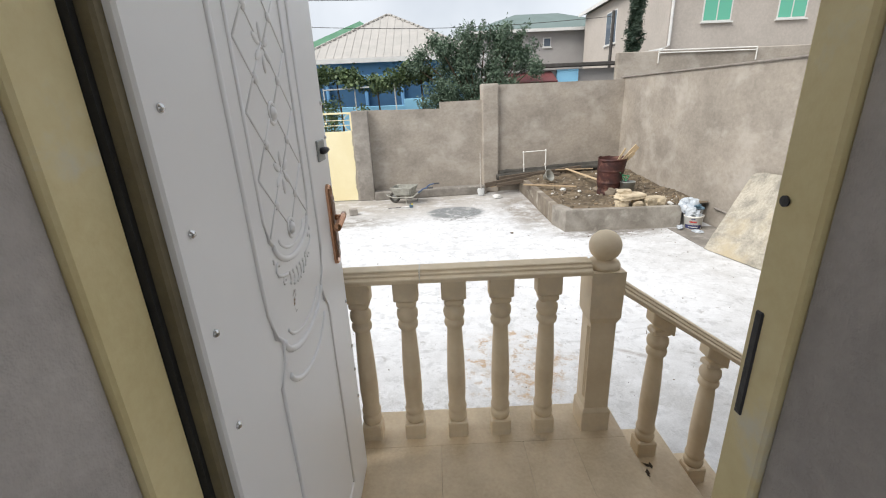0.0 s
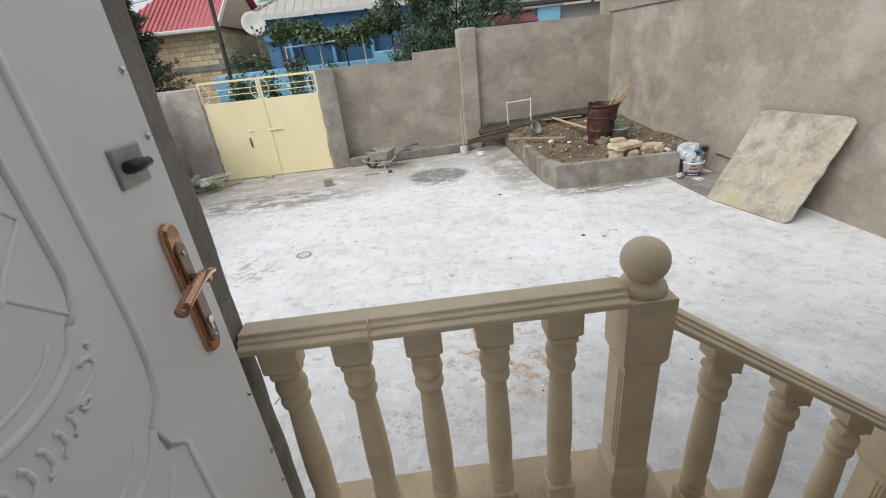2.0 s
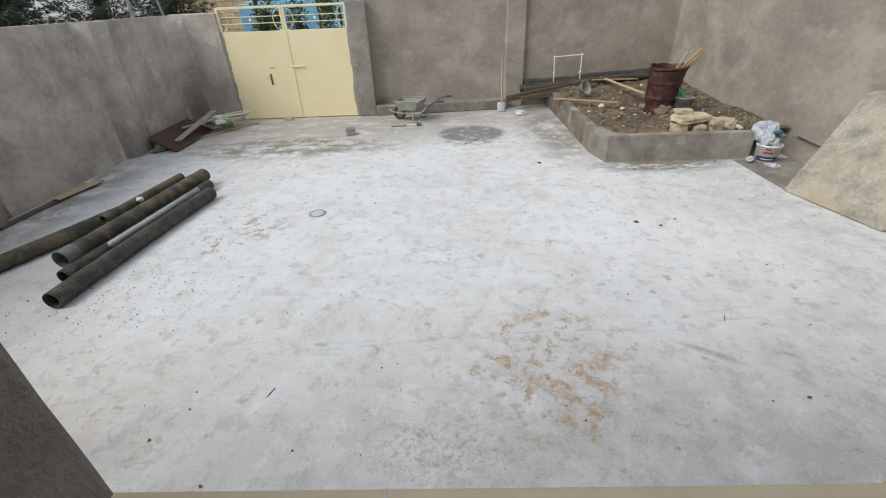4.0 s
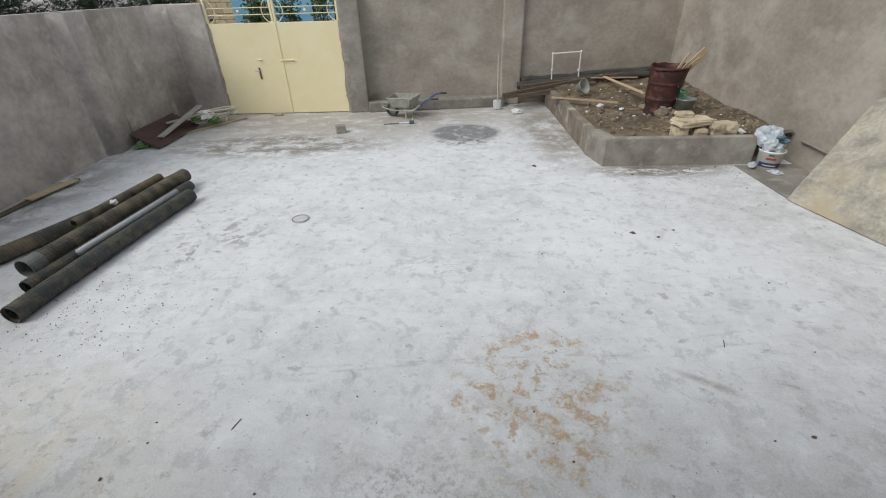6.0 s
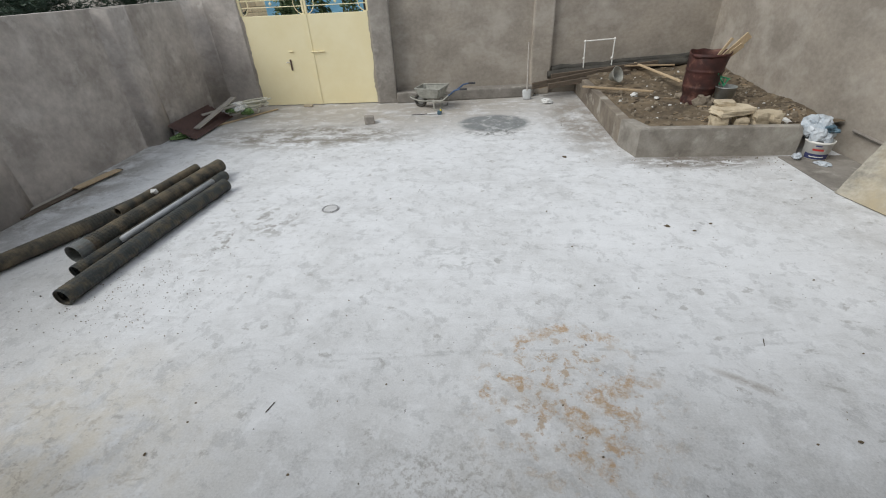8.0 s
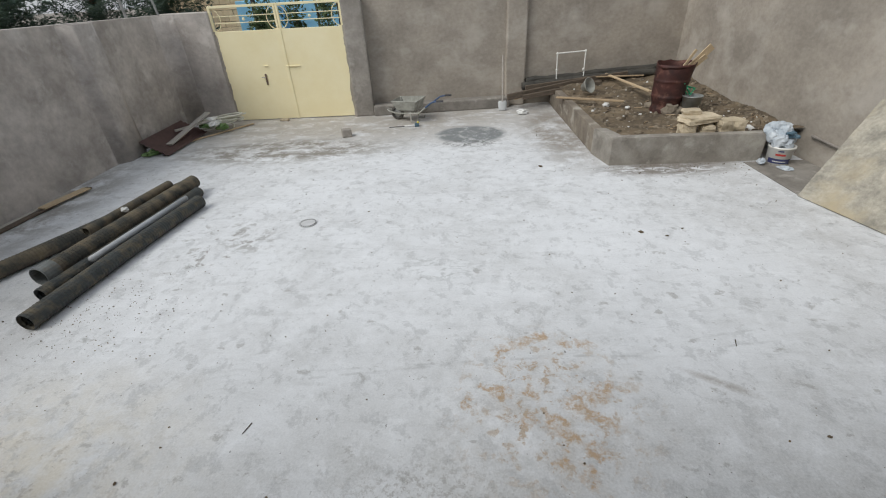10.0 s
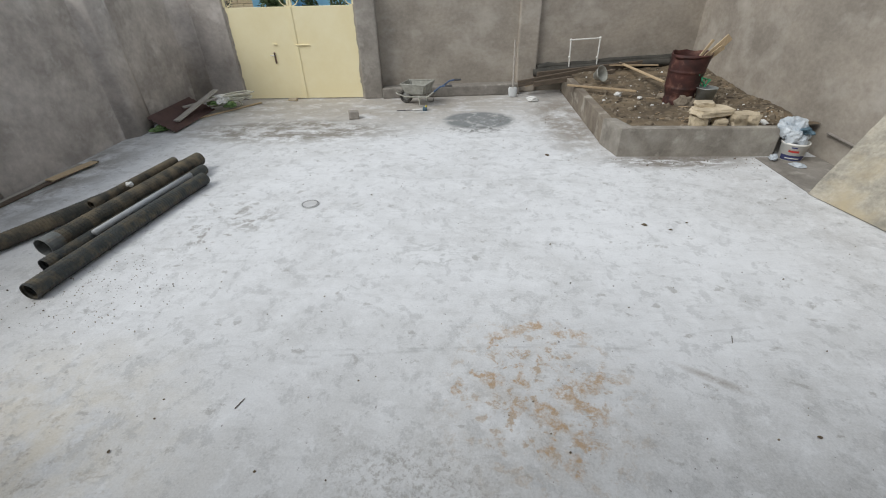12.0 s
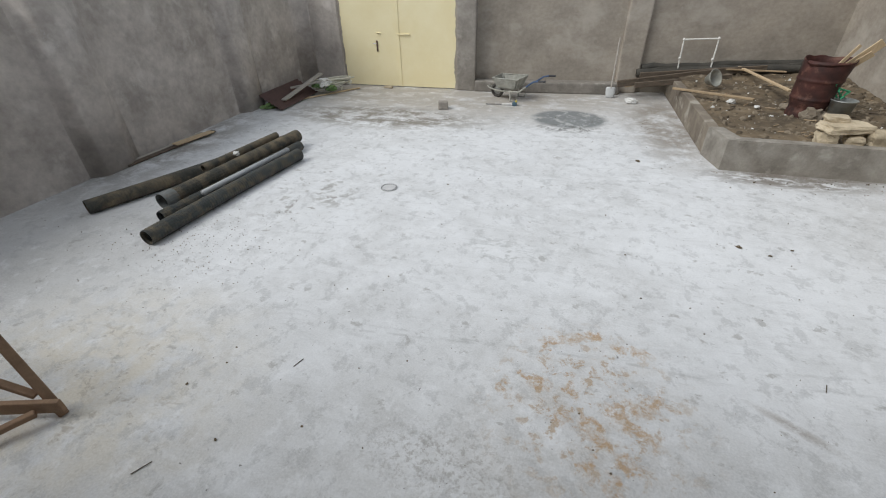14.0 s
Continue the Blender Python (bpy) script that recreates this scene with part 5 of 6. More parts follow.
for i in range(4):
    part("rim", tubed([top[i], top[(i + 1) % 4]], 0.011, 8), M_dusty, wb)
for sy in (-1, 1):
    part("shaft", tubed([(-0.36, sy * 0.06, 0.15), (-0.2, sy * 0.15, 0.17), (0.25, sy * 0.24, 0.21), (0.40, sy * 0.255, 0.33)], 0.016, 8), M_dusty, wb, "dusty steel shaft")
    part("handle", tubed([(0.40, sy * 0.255, 0.33), (0.55, sy * 0.27, 0.44), (0.68, sy * 0.28, 0.47)], 0.016, 8), M_blue_pl, wb, "blue-painted handle")
    part("grip", tubed([(0.66, sy * 0.28, 0.465), (0.80, sy * 0.285, 0.475)], 0.02, 8), M_black, wb, "black rubber grip")
    part("leg", tubed([(0.04, sy * 0.2, 0.22), (0.06, sy * 0.22, 0.014), (0.19, sy * 0.22, 0.014), (0.24, sy * 0.23, 0.23)], 0.017, 8), M_dusty, wb)
part("wheel_guard", tubed([(-0.36, -0.06, 0.15), (-0.50, -0.07, 0.19), (-0.56, -0.03, 0.21), (-0.56, 0.03, 0.21), (-0.50, 0.07, 0.19), (-0.36, 0.06, 0.15)], 0.016, 8), M_dusty, wb, "bent steel bar before the wheel")
wheel = bmesh.new()
lathe(wheel, [(0.11, -0.04), (0.155, -0.04), (0.175, -0.02), (0.178, 0.0), (0.175, 0.02), (0.155, 0.04), (0.11, 0.04), (0.105, 0.0), (0.11, -0.04)], 28, Matrix.Translation((-0.34, 0, 0.148)) @ Matrix.Rotation(radians(90), 4, "X") @ Matrix.Diagonal((0.82, 0.82, 0.9, 1)))
wh = part("wheel", wheel, M_tyre, wb, "black rubber tyre", smooth=True)
hub = bmesh.new()
lathe(hub, [(0.108, -0.015), (0.03, -0.03), (0.03, 0.03), (0.108, 0.015)], 20, Matrix.Translation((-0.34, 0, 0.148)) @ Matrix.Rotation(radians(90), 4, "X") @ Matrix.Diagonal((0.82, 0.82, 0.9, 1)))
part("rim", hub, M_steel, wh)

# shovel leaning at the kerb
sh = thing("shovel", "steel shovel with a pale wooden handle leaning on the wall", "shovel")
S0, S1 = Vector((1.93, 11.60, 0.18)), Vector((1.95, 11.95, 1.10))
part("handle", tubed([S0, S0.lerp(S1, 0.5), S1], [0.016, 0.015, 0.013], 8), M_bleached, sh, "pale wooden handle")
bm = bmesh.new()
for j in range(8):
    zz = 0.005 + 0.205 * j / 7
    w = 0.10 * (1 - 0.25 * (1 - j / 7) ** 3) if j < 7 else 0.07
    for i in range(7):
        x = (i / 3 - 1) * w
        bm.verts.new((1.93 + x, 11.54 + 0.06 * j / 7 + 0.18 * x * x / 0.1, zz))
bm.verts.ensure_lookup_table()
for j in range(7):
    for i in range(6):
        bm.faces.new([bm.verts[k] for k in (j * 7 + i, j * 7 + i + 1, (j + 1) * 7 + i + 1, (j + 1) * 7 + i)])
blade = part("blade", bm, M_zincpale, sh, "grey steel blade", smooth=True)
t = blade.modifiers.new("thick", "SOLIDIFY")
t.thickness = 0.004

# small tools and blocks on the floor
br_ = thing("paint_roller", "long-handled tool with a dark head on the floor", "tool")
part("rod", tubed([(-0.50, 10.55, 0.012), (-0.18, 10.565, 0.018)], 0.007, 8), M_black, br_, "thin dark rod")
part("handle", tubed([(-0.18, 10.565, 0.02), (0.04, 10.58, 0.025)], 0.015, 8), M_trim, br_, "white handle")
bm = bmesh.new()
box(bm, 0.03, 0.12, 10.53, 10.63, 0.0, 0.075, 0.02, None, 2)
part("head", bm, M_bluebag, br_, "dark blue-green head")
part("band", boxed(0.085, 0.115, 10.545, 10.62, 0.0, 0.10, 0.01), M_yellowpl, br_, "yellow band")
bm = bmesh.new()
box(bm, -0.095, 0.095, -0.08, 0.08, 0, 0.145, 0.025, None, 3)
for v in bm.verts:
    v.co += Vector((noise.noise(v.co * 8), noise.noise(v.co * 8 + Vector((5, 0, 0))), 0)) * 0.02
tagged(link("stone_block", bm, M_greyrender, m=rotz(-1.27, 10.08, 0, 0.25)), "rough sawn stone block on the floor", "stone block")
bm = bmesh.new()
box(bm, -0.1, 0.1, -0.05, 0.05, 0, 0.05, 0.012)
tagged(link("stone_chip", bm, M_tuff, m=rotz(-3.0, 11.5, 0.0, -0.1)), "flat stone chip before the gate", "stone")
# floor drain
dr = thing("floor_drain", "round grey plastic floor drain grate", "drain", rotz(-0.99, 6.43, 0.0, 0))
bm = bmesh.new()
lathe(bm, [(0.105, 0.0), (0.105, 0.012), (0.085, 0.012), (0.085, 0.002), (0.105, 0.0)], 32)
part("ring", bm, M_grate, dr)
for i in range(20):
    a = 2 * math.pi * i / 20
    part("slot", boxed(0.087, 0.104, -0.0075, 0.0075, 0.0115, 0.0128, 0, Matrix.Rotation(a, 4, "Z")), M_black, dr)
bm = bmesh.new()
lathe(bm, [(0.084, 0.0), (0.084, 0.009), (0, 0.010)], 28)
part("cover", bm, M_grate, dr)

# ---------- corrugated pipes ----------
def corrugated(name, p, q, r, label, bend=0.0, mt=M_pipe):
    p, q = Vector(p), Vector(q)
    d = q - p
    n = int(d.length / 0.017)
    bm = bmesh.new()
    side = d.cross(Vector((0, 0, 1))).normalized()
    pts, rs = [], []
    for i in range(n + 1):
        t = i / n
        pts.append(p + d * t + side * bend * math.sin(t * 3.14159))
        rs.append(r * (1.0 if i % 2 else 0.945))
    tube(bm, pts, rs, 16, False)
    ob = link(name, bm, mt, smooth=False)
    s = ob.modifiers.new("thick", "SOLIDIFY")
    s.thickness = 0.007
    s.offset = -1
    return tagged(ob, label, "pipe", "drain pipes on the floor")


corrugated("corrugated_pipe", (-2.92, 4.57, 0.090), (-2.64, 7.02, 0.090), 0.088, "muddy black corrugated drain pipe lying on the floor", -0.02)
corrugated("corrugated_pipe", (-3.14, 4.98, 0.078), (-2.84, 7.38, 0.078), 0.075, "thin black corrugated drain pipe lying between others", 0.0)
corrugated("corrugated_pipe", (-3.25, 5.28, 0.168), (-2.98, 7.56, 0.165), 0.095, "muddy corrugated pipe with a grey cut end, lying on others", 0.01, M_pipemud)
corrugated("corrugated_pipe", (-4.19, 4.95, 0.088), (-3.16, 7.60, 0.088), 0.085, "muddy black corrugated drain pipe lying on the floor", 0.04, M_pipemud)
corrugated("corrugated_pipe", (-3.42, 6.02, 0.20), (-3.16, 7.3, 0.24), 0.058, "short muddy corrugated pipe lying on the others", 0.0, M_pipemud)
crumple("plastic_scrap", "small white plastic scrap lying on the pipes", (-3.20, 6.42, 0.28), (0.055, 0.04, 0.03), M_trim, 2.7, "scrap")
bm = bmesh.new()
tube(bm, [(-3.264, 5.16, 0.169), (-3.245, 5.32, 0.168)], 0.099, 20, False)
ob = link("pipe_collar", bm, M_collar)
s = ob.modifiers.new("thick", "SOLIDIFY")
s.thickness = 0.008
tagged(ob, "grey plastic collar on the end of a drain pipe", "pipe collar")
tagged(link("plastic_pipe", tubed([(-2.95, 5.45, 0.175), (-2.76, 6.95, 0.175)], 0.034, 14), M_pipegrey, smooth=True), "smooth grey plastic pipe lying on the drain pipes", "pipe", "drain pipes on the floor")
rnd_s = lambda r: (r.gauss(-2.4, 0.5), r.gauss(4.75, 0.36), 0.003)
scatter("soil_crumbs", "dark soil crumbs fallen from the pipes", 330, rnd_s, lambda r: 0.003 + 0.007 * r.random() ** 2, M_soil, 8, "soil")
scatter("floor_grit", "dark grit and pebbles scattered on the floor", 420, lambda r: (r.uniform(-4.6, 5.0), r.uniform(2.6, 10.5), 0.003), lambda r: 0.003 + 0.009 * r.random() ** 4, M_soil, 9, "grit")
scatter("bed_foot_debris", "dark crumbs of soil at the foot of the bed", 90, lambda r: (r.uniform(3.0, 5.2), 7.9 - 0.5 * r.random() ** 2, 0.003), lambda r: 0.004 + 0.012 * r.random() ** 3, M_soil, 10, "soil")
for x, y, s_ in ((2.88, 5.95, 0.042), (3.12, 5.85, 0.025), (3.35, 6.0, 0.022), (3.05, 3.44, 0.02), (-1.2, 3.2, 0.016), (-0.72, 2.9, 0.016), (2.15, 8.05, 0.05)):
    bm = bmesh.new()
    rock(bm, (0, 0, 0), (s_ * 0.7, s_ * 0.45, s_ * 0.25), x, 2, 0.6)
    tagged(link("dirt_clod", bm, M_soil, m=rotz(x, y, 0.008, x)), "small dark clod of dirt on the floor", "dirt", "clods on the floor")
for p, q in (((-0.57, 3.52, 0.004), (-0.54, 3.60, 0.004)), ((2.93, 4.20, 0.004), (2.96, 4.27, 0.004)), ((-1.04, 2.60, 0.005), (-0.98, 2.69, 0.008))):
    tagged(link("twig", tubed([p, q], 0.003, 6), M_bark), "short dark twig on the floor", "twig", "twigs on the floor")

# planks along the left wall
for p, q, w, mt in (((-5.00, 6.2, 0.02), (-4.86, 7.85, 0.02), 0.10, M_woodold), ((-4.93, 7.05, 0.048), (-4.80, 7.75, 0.048), 0.13, M_wood), ((-5.08, 6.1, 0.02), (-4.99, 7.7, 0.03), 0.07, M_bleached)):
    tagged(link("plank", beamed(p, q, w, 0.022, (0, 0, 1)), mt), "tan plank lying along the wall", "plank", "planks by the left wall")

# scrap heap in the corner
bm = bmesh.new()
for i in range(27):
    for j in range(2):
        x = i / 26
        z = 0.24 - 0.21 * x + 0.018 * math.sin(i * 1.57)
        bm.verts.new((-5.0 + 0.62 * x, 9.42 + 1.45 * j - 0.2 * x, z + (0.02 if j else 0)))
bm.verts.ensure_lookup_table()
for i in range(26):
    bm.faces.new([bm.verts[k] for k in (2 * i, 2 * i + 2, 2 * i + 3, 2 * i + 1)])
ob = link("corrugated_sheet", bm, M_sheet)
s = ob.modifiers.new("thick", "SOLIDIFY")
s.thickness = 0.004
tagged(ob, "dark maroon corrugated metal sheet leaning in the corner", "metal sheet")
crumple("green_scrap", "green plastic scrap under the metal sheet", (-4.75, 9.36, 0.06), (0.17, 0.08, 0.055), M_leafgreen, 7.3, "scrap")
for p, q, w in (((-4.56, 9.6, 0.12), (-4.40, 10.95, 0.38), 0.12), ((-4.75, 10.2, 0.22), (-4.1, 10.75, 0.30), 0.08)):
    tagged(link("plank", beamed(p, q, w, 0.03), M_bleached), "pale weathered board on the scrap heap", "plank", "boards on the scrap heap")
tagged(link("plank", beamed((-4.6, 9.95, 0.02), (-3.65, 11.3, 0.02), 0.05, 0.025), M_wood), "pale batten on the floor", "plank", "boards on the scrap heap")
rnd = random.Random(12)
for k in range(3):
    bm = bmesh.new()
    pts = []
    for i in range(70):
        t = i * 0.28
        pts.append((-4.15 + 0.30 * math.cos(t) * (1 + 0.25 * math.sin(t * 0.37 + k)) + 0.1 * k - 0.1, 10.95 + 0.22 * math.sin(t * 1.03 + k) + 0.06 * math.sin(t * 0.31), 0.05 + 0.16 * abs(math.sin(t * 0.21 + k)) + 0.05 * k))
    tube(bm, pts, 0.015, 6)
    tagged(link("cable_coil", bm, M_cable, smooth=True), "pale tangled hose and cable heaped by the gate", "cable", "cables by the gate")
crumple("green_scrap", "green leafy scrap among cables", (-4.32, 10.6, 0.20), (0.15, 0.10, 0.05), M_leafgreen, 6.1, "scrap")
crumple("green_scrap", "green and white plastic scrap among cables", (-4.05, 10.7, 0.14), (0.13, 0.10, 0.07), M_leafgreen, 9.3, "scrap")
crumple("plastic_bag", "crumpled white plastic in the scrap heap", (-4.22, 10.72, 0.24), (0.20, 0.15, 0.09), M_trim, 8.3)

# timber trestle below the porch
tr_ = thing("timber_trestle", "rough brown timber sawhorse trestle", "trestle")
for p, q, w, h, mt in (((-1.80, 2.80, 0.0), (-2.07, 2.87, 0.66), 0.055, 0.05, M_trestle), ((-1.74, 2.80, 0.11), (-3.05, 2.38, 0.13), 0.035, 0.10, M_trestle), ((-1.90, 2.79, 0.17), (-2.55, 2.62, 0.64), 0.045, 0.035, M_trestle),
                       ((-1.97, 2.87, 0.69), (-3.1, 2.70, 0.70), 0.09, 0.06, M_bleached), ((-1.86, 2.72, 0.10), (-2.42, 1.98, 0.03), 0.045, 0.04, M_trestle), ((-2.95, 2.18, 0.0), (-2.78, 2.70, 0.66), 0.055, 0.05, M_trestle),
                       ((-3.22, 2.60, 0.0), (-2.98, 2.74, 0.66), 0.055, 0.05, M_trestle)):
    part("timber", beamed(p, q, w, h), mt, tr_)
# hollow brick below the porch
hb = thing("hollow_brick", "red hollow brick with square holes standing on the floor", "brick", rotz(-1.20, 2.27, 0, 0.5) @ Matrix.Diagonal((0.9, 0.9, 0.6, 1)))
bm = bmesh.new()
for i in range(4):
    box(bm, -0.10 + 0.066 * i - 0.006, -0.10 + 0.066 * i + 0.006, -0.07, 0.07, 0, 0.2)
for j in range(3):
    box(bm, -0.106, 0.106, -0.07 + 0.067 * j - 0.005, -0.07 + 0.067 * j + 0.005, 0, 0.199)
part("brick_body", bm, M_brickred, hb)
bm = boxed(-0.098, 0.098, -0.064, 0.064, 0.0, 0.02)
part("brick_base", bm, M_brickred, hb)

# dry leaves blown into the stair corner
rnd = random.Random(91)
for i in range(9):
    x, y = 1.55 + 0.13 * rnd.random(), 1.64 + 0.10 * rnd.random()
    bm = bmesh.new()
    L, W = rnd.uniform(0.014, 0.026), rnd.uniform(0.006, 0.011)
    v = [bm.verts.new(p) for p in ((-L, 0, 0.004), (0, -W, 0.0), (L, 0, 0.006), (0, W, 0.002), (0, 0, 0.007))]
    for a, b in ((0, 1), (1, 2), (2, 3), (3, 0)):
        bm.faces.new((v[a], v[b], v[4]))
    tagged(link("dry_leaf", bm, M_bark, m=rotz(x, y, PORCH - RISE + 0.001, rnd.random() * 6)), "small dark dry leaf in the stair corner", "leaf", "dry leaves on the stairs")


# ---------- beyond the walls ----------
def house(name, label, x0, x1, y0, y1, z1, material, roof, over=0.4, ridge=2.2, roof_mat=M_roofgrey, trim=M_trim, apex=None):
    """A plain house: body, eave board and hipped or pyramid roof."""
    h = thing(name, label, "house")
    wall = part("wall", boxed(x0, x1, y0, y1, 0, z1), material, h)
    bm = bmesh.new()
    a = [bm.verts.new(p) for p in ((x0 - over, y0 - over, z1 + 0.1), (x1 + over, y0 - over, z1 + 0.1), (x1 + over, y1 + over, z1 + 0.1), (x0 - over, y1 + over, z1 + 0.1))]
    if roof == "pyramid":
        p = bm.verts.new(apex or ((x0 + x1) / 2, (y0 + y1) / 2, z1 + ridge))
        for i in range(4):
            bm.faces.new((a[i], a[(i + 1) % 4], p))
    else:
        d = (y1 - y0) / 2
        p = bm.verts.new((x0 + d * 0.9, (y0 + y1) / 2, z1 + ridge))
        q = bm.verts.new((x1 - d * 0.9, (y0 + y1) / 2, z1 + ridge))
        bm.faces.new((a[0], a[1], q, p))
        bm.faces.new((a[2], a[3], p, q))
        bm.faces.new((a[1], a[2], q))
        bm.faces.new((a[3], a[0], p))
    bm.faces.new(a[::-1])
    part("roof", bm, roof_mat, h)
    part("eave_board", boxed(x0 - over - 0.02, x1 + over + 0.02, y0 - over - 0.02, y0 - over + 0.02, z1 - 0.05, z1 + 0.14), trim, h)
    part("eave_board", boxed(x0 - over - 0.02, x0 - over + 0.02, y0 - over, y1 + over, z1 - 0.05, z1 + 0.14), trim, h)
    return h, wall


def window(parent, x0, x1, y, z0, z1, glass, m=None, bars=1):
    """A window set in a wall facing -y: frame, mullions, panes, sill."""
    w = part("window", boxed(x0, x1, y - 0.01, y + 0.03, z0, z1, 0, m), M_trim, parent)
    n = bars + 1
    f = 0.06
    for i in range(n):
        a = x0 + f + (x1 - x0 - f) * i / n
        b = x0 + (x1 - x0 - f) * (i + 1) / n
        part("pane", boxed(a, b, y - 0.018, y - 0.006, z0 + f, z1 - f, 0, m), glass, w)
    part("sill", boxed(x0 - 0.06, x1 + 0.06, y - 0.10, y, z0 - 0.06, z0, 0, m), M_trim, w)
    return w


# blue house across the street
blue, bw = house("blue_house", "blue-painted house with a grey corrugated metal roof", -4.9, 2.6, 20.6, 28.0, 4.25, M_bluewall, "pyramid", 0.5, 2.4, M_roofgrey, M_trim, (-1.35, 24.3, 6.75))
# flat slab; the recess's shade is put into its deep blue
part("porch_recess", boxed(-4.4, 1.2, 20.45, 20.62, 0.0, 3.45), M_blue_shaded, blue, "blue panel coloured as the shade in a porch recess")
part("upper_band", boxed(-4.9, 2.6, 20.40, 20.6, 3.45, 3.75), M_bluewall, blue)
for x in (-3.9, -2.2, -0.6, 0.9):
    part("column", boxed(x - 0.07, x + 0.07, 20.25, 20.4, 0, 3.5, 0.02), M_bluewall, blue)
# roof ribs
for i in range(24):
    x = -5.3 + 8.3 * i / 23
    t = 1 - abs((x + 1.35) / 4.2)
    q = Vector((x, 20.1, 4.36)).lerp(Vector((-1.35 + (x + 1.35) * 0.02, 24.3, 6.76)), max(0.05, t))
    top = Vector((x, 20.1 + 4.2 * max(0.03, t), 4.37 + 2.4 * max(0.03, t)))
    part("roof_rib", beamed((x, 20.1, 4.36), top - Vector((0, 0, 0.01)), 0.03, 0.018), M_roofgrey, blue)
for sx in (-5.4, 3.1):
    for k in range(20):
        a = Vector((sx, 20.1, 4.38)).lerp(Vector((-1.35, 24.3, 6.78)), k / 20)
        b = Vector((sx, 20.1, 4.38)).lerp(Vector((-1.35, 24.3, 6.78)), (k + 0.7) / 20)
        part("ridge_tile", beamed(a, b, 0.16, 0.07), M_roofgrey, blue)
fence = thing("blue_wall", "sky-blue painted street wall before the house", "wall", kind="structure")
part("panel", boxed(-6.6, -0.5, 19.3, 19.5, 0, 2.42, 0.02), M_bluelight, fence)
part("panel", boxed(-0.5, 0.9, 19.3, 19.5, 0, 2.66, 0.02), M_bluelight, fence)
part("panel", boxed(-6.75, -5.2, 18.9, 19.1, 0, 2.35, 0.02), M_bluelight, fence)

# stone-block house with red roof; individual blocks on the street side
sb = thing("stone_block_house", "yellow limestone block house with a red metal roof", "house")
sw = part("wall", boxed(-10.05, -6.40, 19.6, 26, 0, 4.1), M_mortar, sb, "mortar joints between blocks")
bm = bmesh.new()
va = [bm.verts.new(p) for p in ((-10.35, 19.2, 4.05), (-6.12, 19.2, 4.12), (-6.12, 26.4, 4.12), (-10.35, 26.4, 4.05))]
vb = [bm.verts.new(p) for p in ((-8.1, 22.8, 6.5), (-6.12, 22.8, 6.5))]
for f in ((va[0], va[1], vb[1], vb[0]), (va[2], va[3], vb[0], vb[1]), (va[3], va[0], vb[0]), va[::-1]):
    bm.faces.new(f)
part("roof", bm, M_roofred, sb, "red ribbed metal roof")
bm = bmesh.new()
prism(bm, [(19.6, 4.1), (26.0, 4.1), (22.8, 6.35)], -6.42, -6.40, Matrix(((0, 1, 0, 0), (1, 0, 0, 0), (0, 0, 1, 0), (0, 0, 0, 1))))
part("gable", bm, M_mortar, sb, "stone gable below the roof")
for i in range(22):
    x = -10.2 + 4.05 * i / 21
    f = min(1.0, (x + 10.35) / 2.25)
    part("roof_rib", beamed((x, 19.2, 4.10), (x, 19.2 + 3.6 * f, 4.10 + 2.42 * f), 0.03, 0.03), M_roofred, sb)
part("gutter", boxed(-10.38, -6.08, 19.08, 19.24, 3.96, 4.10, 0.03), M_trim, sb, "pale gutter")
part("verge_board", beamed((-6.10, 19.15, 4.08), (-6.10, 22.8, 6.52), 0.05, 0.16), M_trim, sb, "white verge board")
part("band", boxed(-10.05, -6.38, 19.52, 19.6, 2.62, 2.82, 0.01), M_curb, sb, "grey concrete band")
part("band", boxed(-6.40, -6.32, 19.6, 26.0, 2.62, 2.82, 0.01), M_curb, sb, "grey concrete band")
block_me = None
rnd = random.Random(21)
SIDE = Matrix.Rotation(radians(90), 4, "Z")
for r in range(18):
    z = 0.8 + r * 0.185
    if 2.55 < z < 2.80 or z > 3.95:
        continue
    for face in ("front", "side"):
        u = 0.02 + (0.2 if r % 2 else 0)
        while u < (3.3 if face == "front" else 5.9):
            off = rnd.uniform(-0.008, 0.008)
            m = Matrix.Translation((-6.38 - 0.40 - u, 19.58 + off, z)) if face == "front" else Matrix.Translation((-6.38 + off, 19.62 + u, z)) @ SIDE
            if block_me is None:
                o = part("block", boxed(0, 0.385, -0.012, 0.05, 0, 0.172, 0.008), M_limeblock, sw, m=m)
                block_me = o.data
            else:
                o = new("block", block_me)
                o.parent = sw
                o.matrix_basis = m
            u += 0.4

# grey house with hipped roof, and a green roof farther left
gh, gw = house("grey_house", "grey rendered house with a faded green hipped roof", 3.6, 14.0, 32, 40, 6.7, M_housegrey, "hip", 0.5, 1.75, M_roofgreen)
window(gw, 8.4, 8.95, 31.98, 5.72, 6.32, M_darkglass, bars=0)
gh2, _ = house("green_roof_house", "house with a bright green metal roof far behind", -9.0, -2.2, 36, 43, 6.6, M_limeblock, "pyramid", 0.4, 2.1, M_roofgreen2, M_trim, (-4.9, 38.5, 8.9))

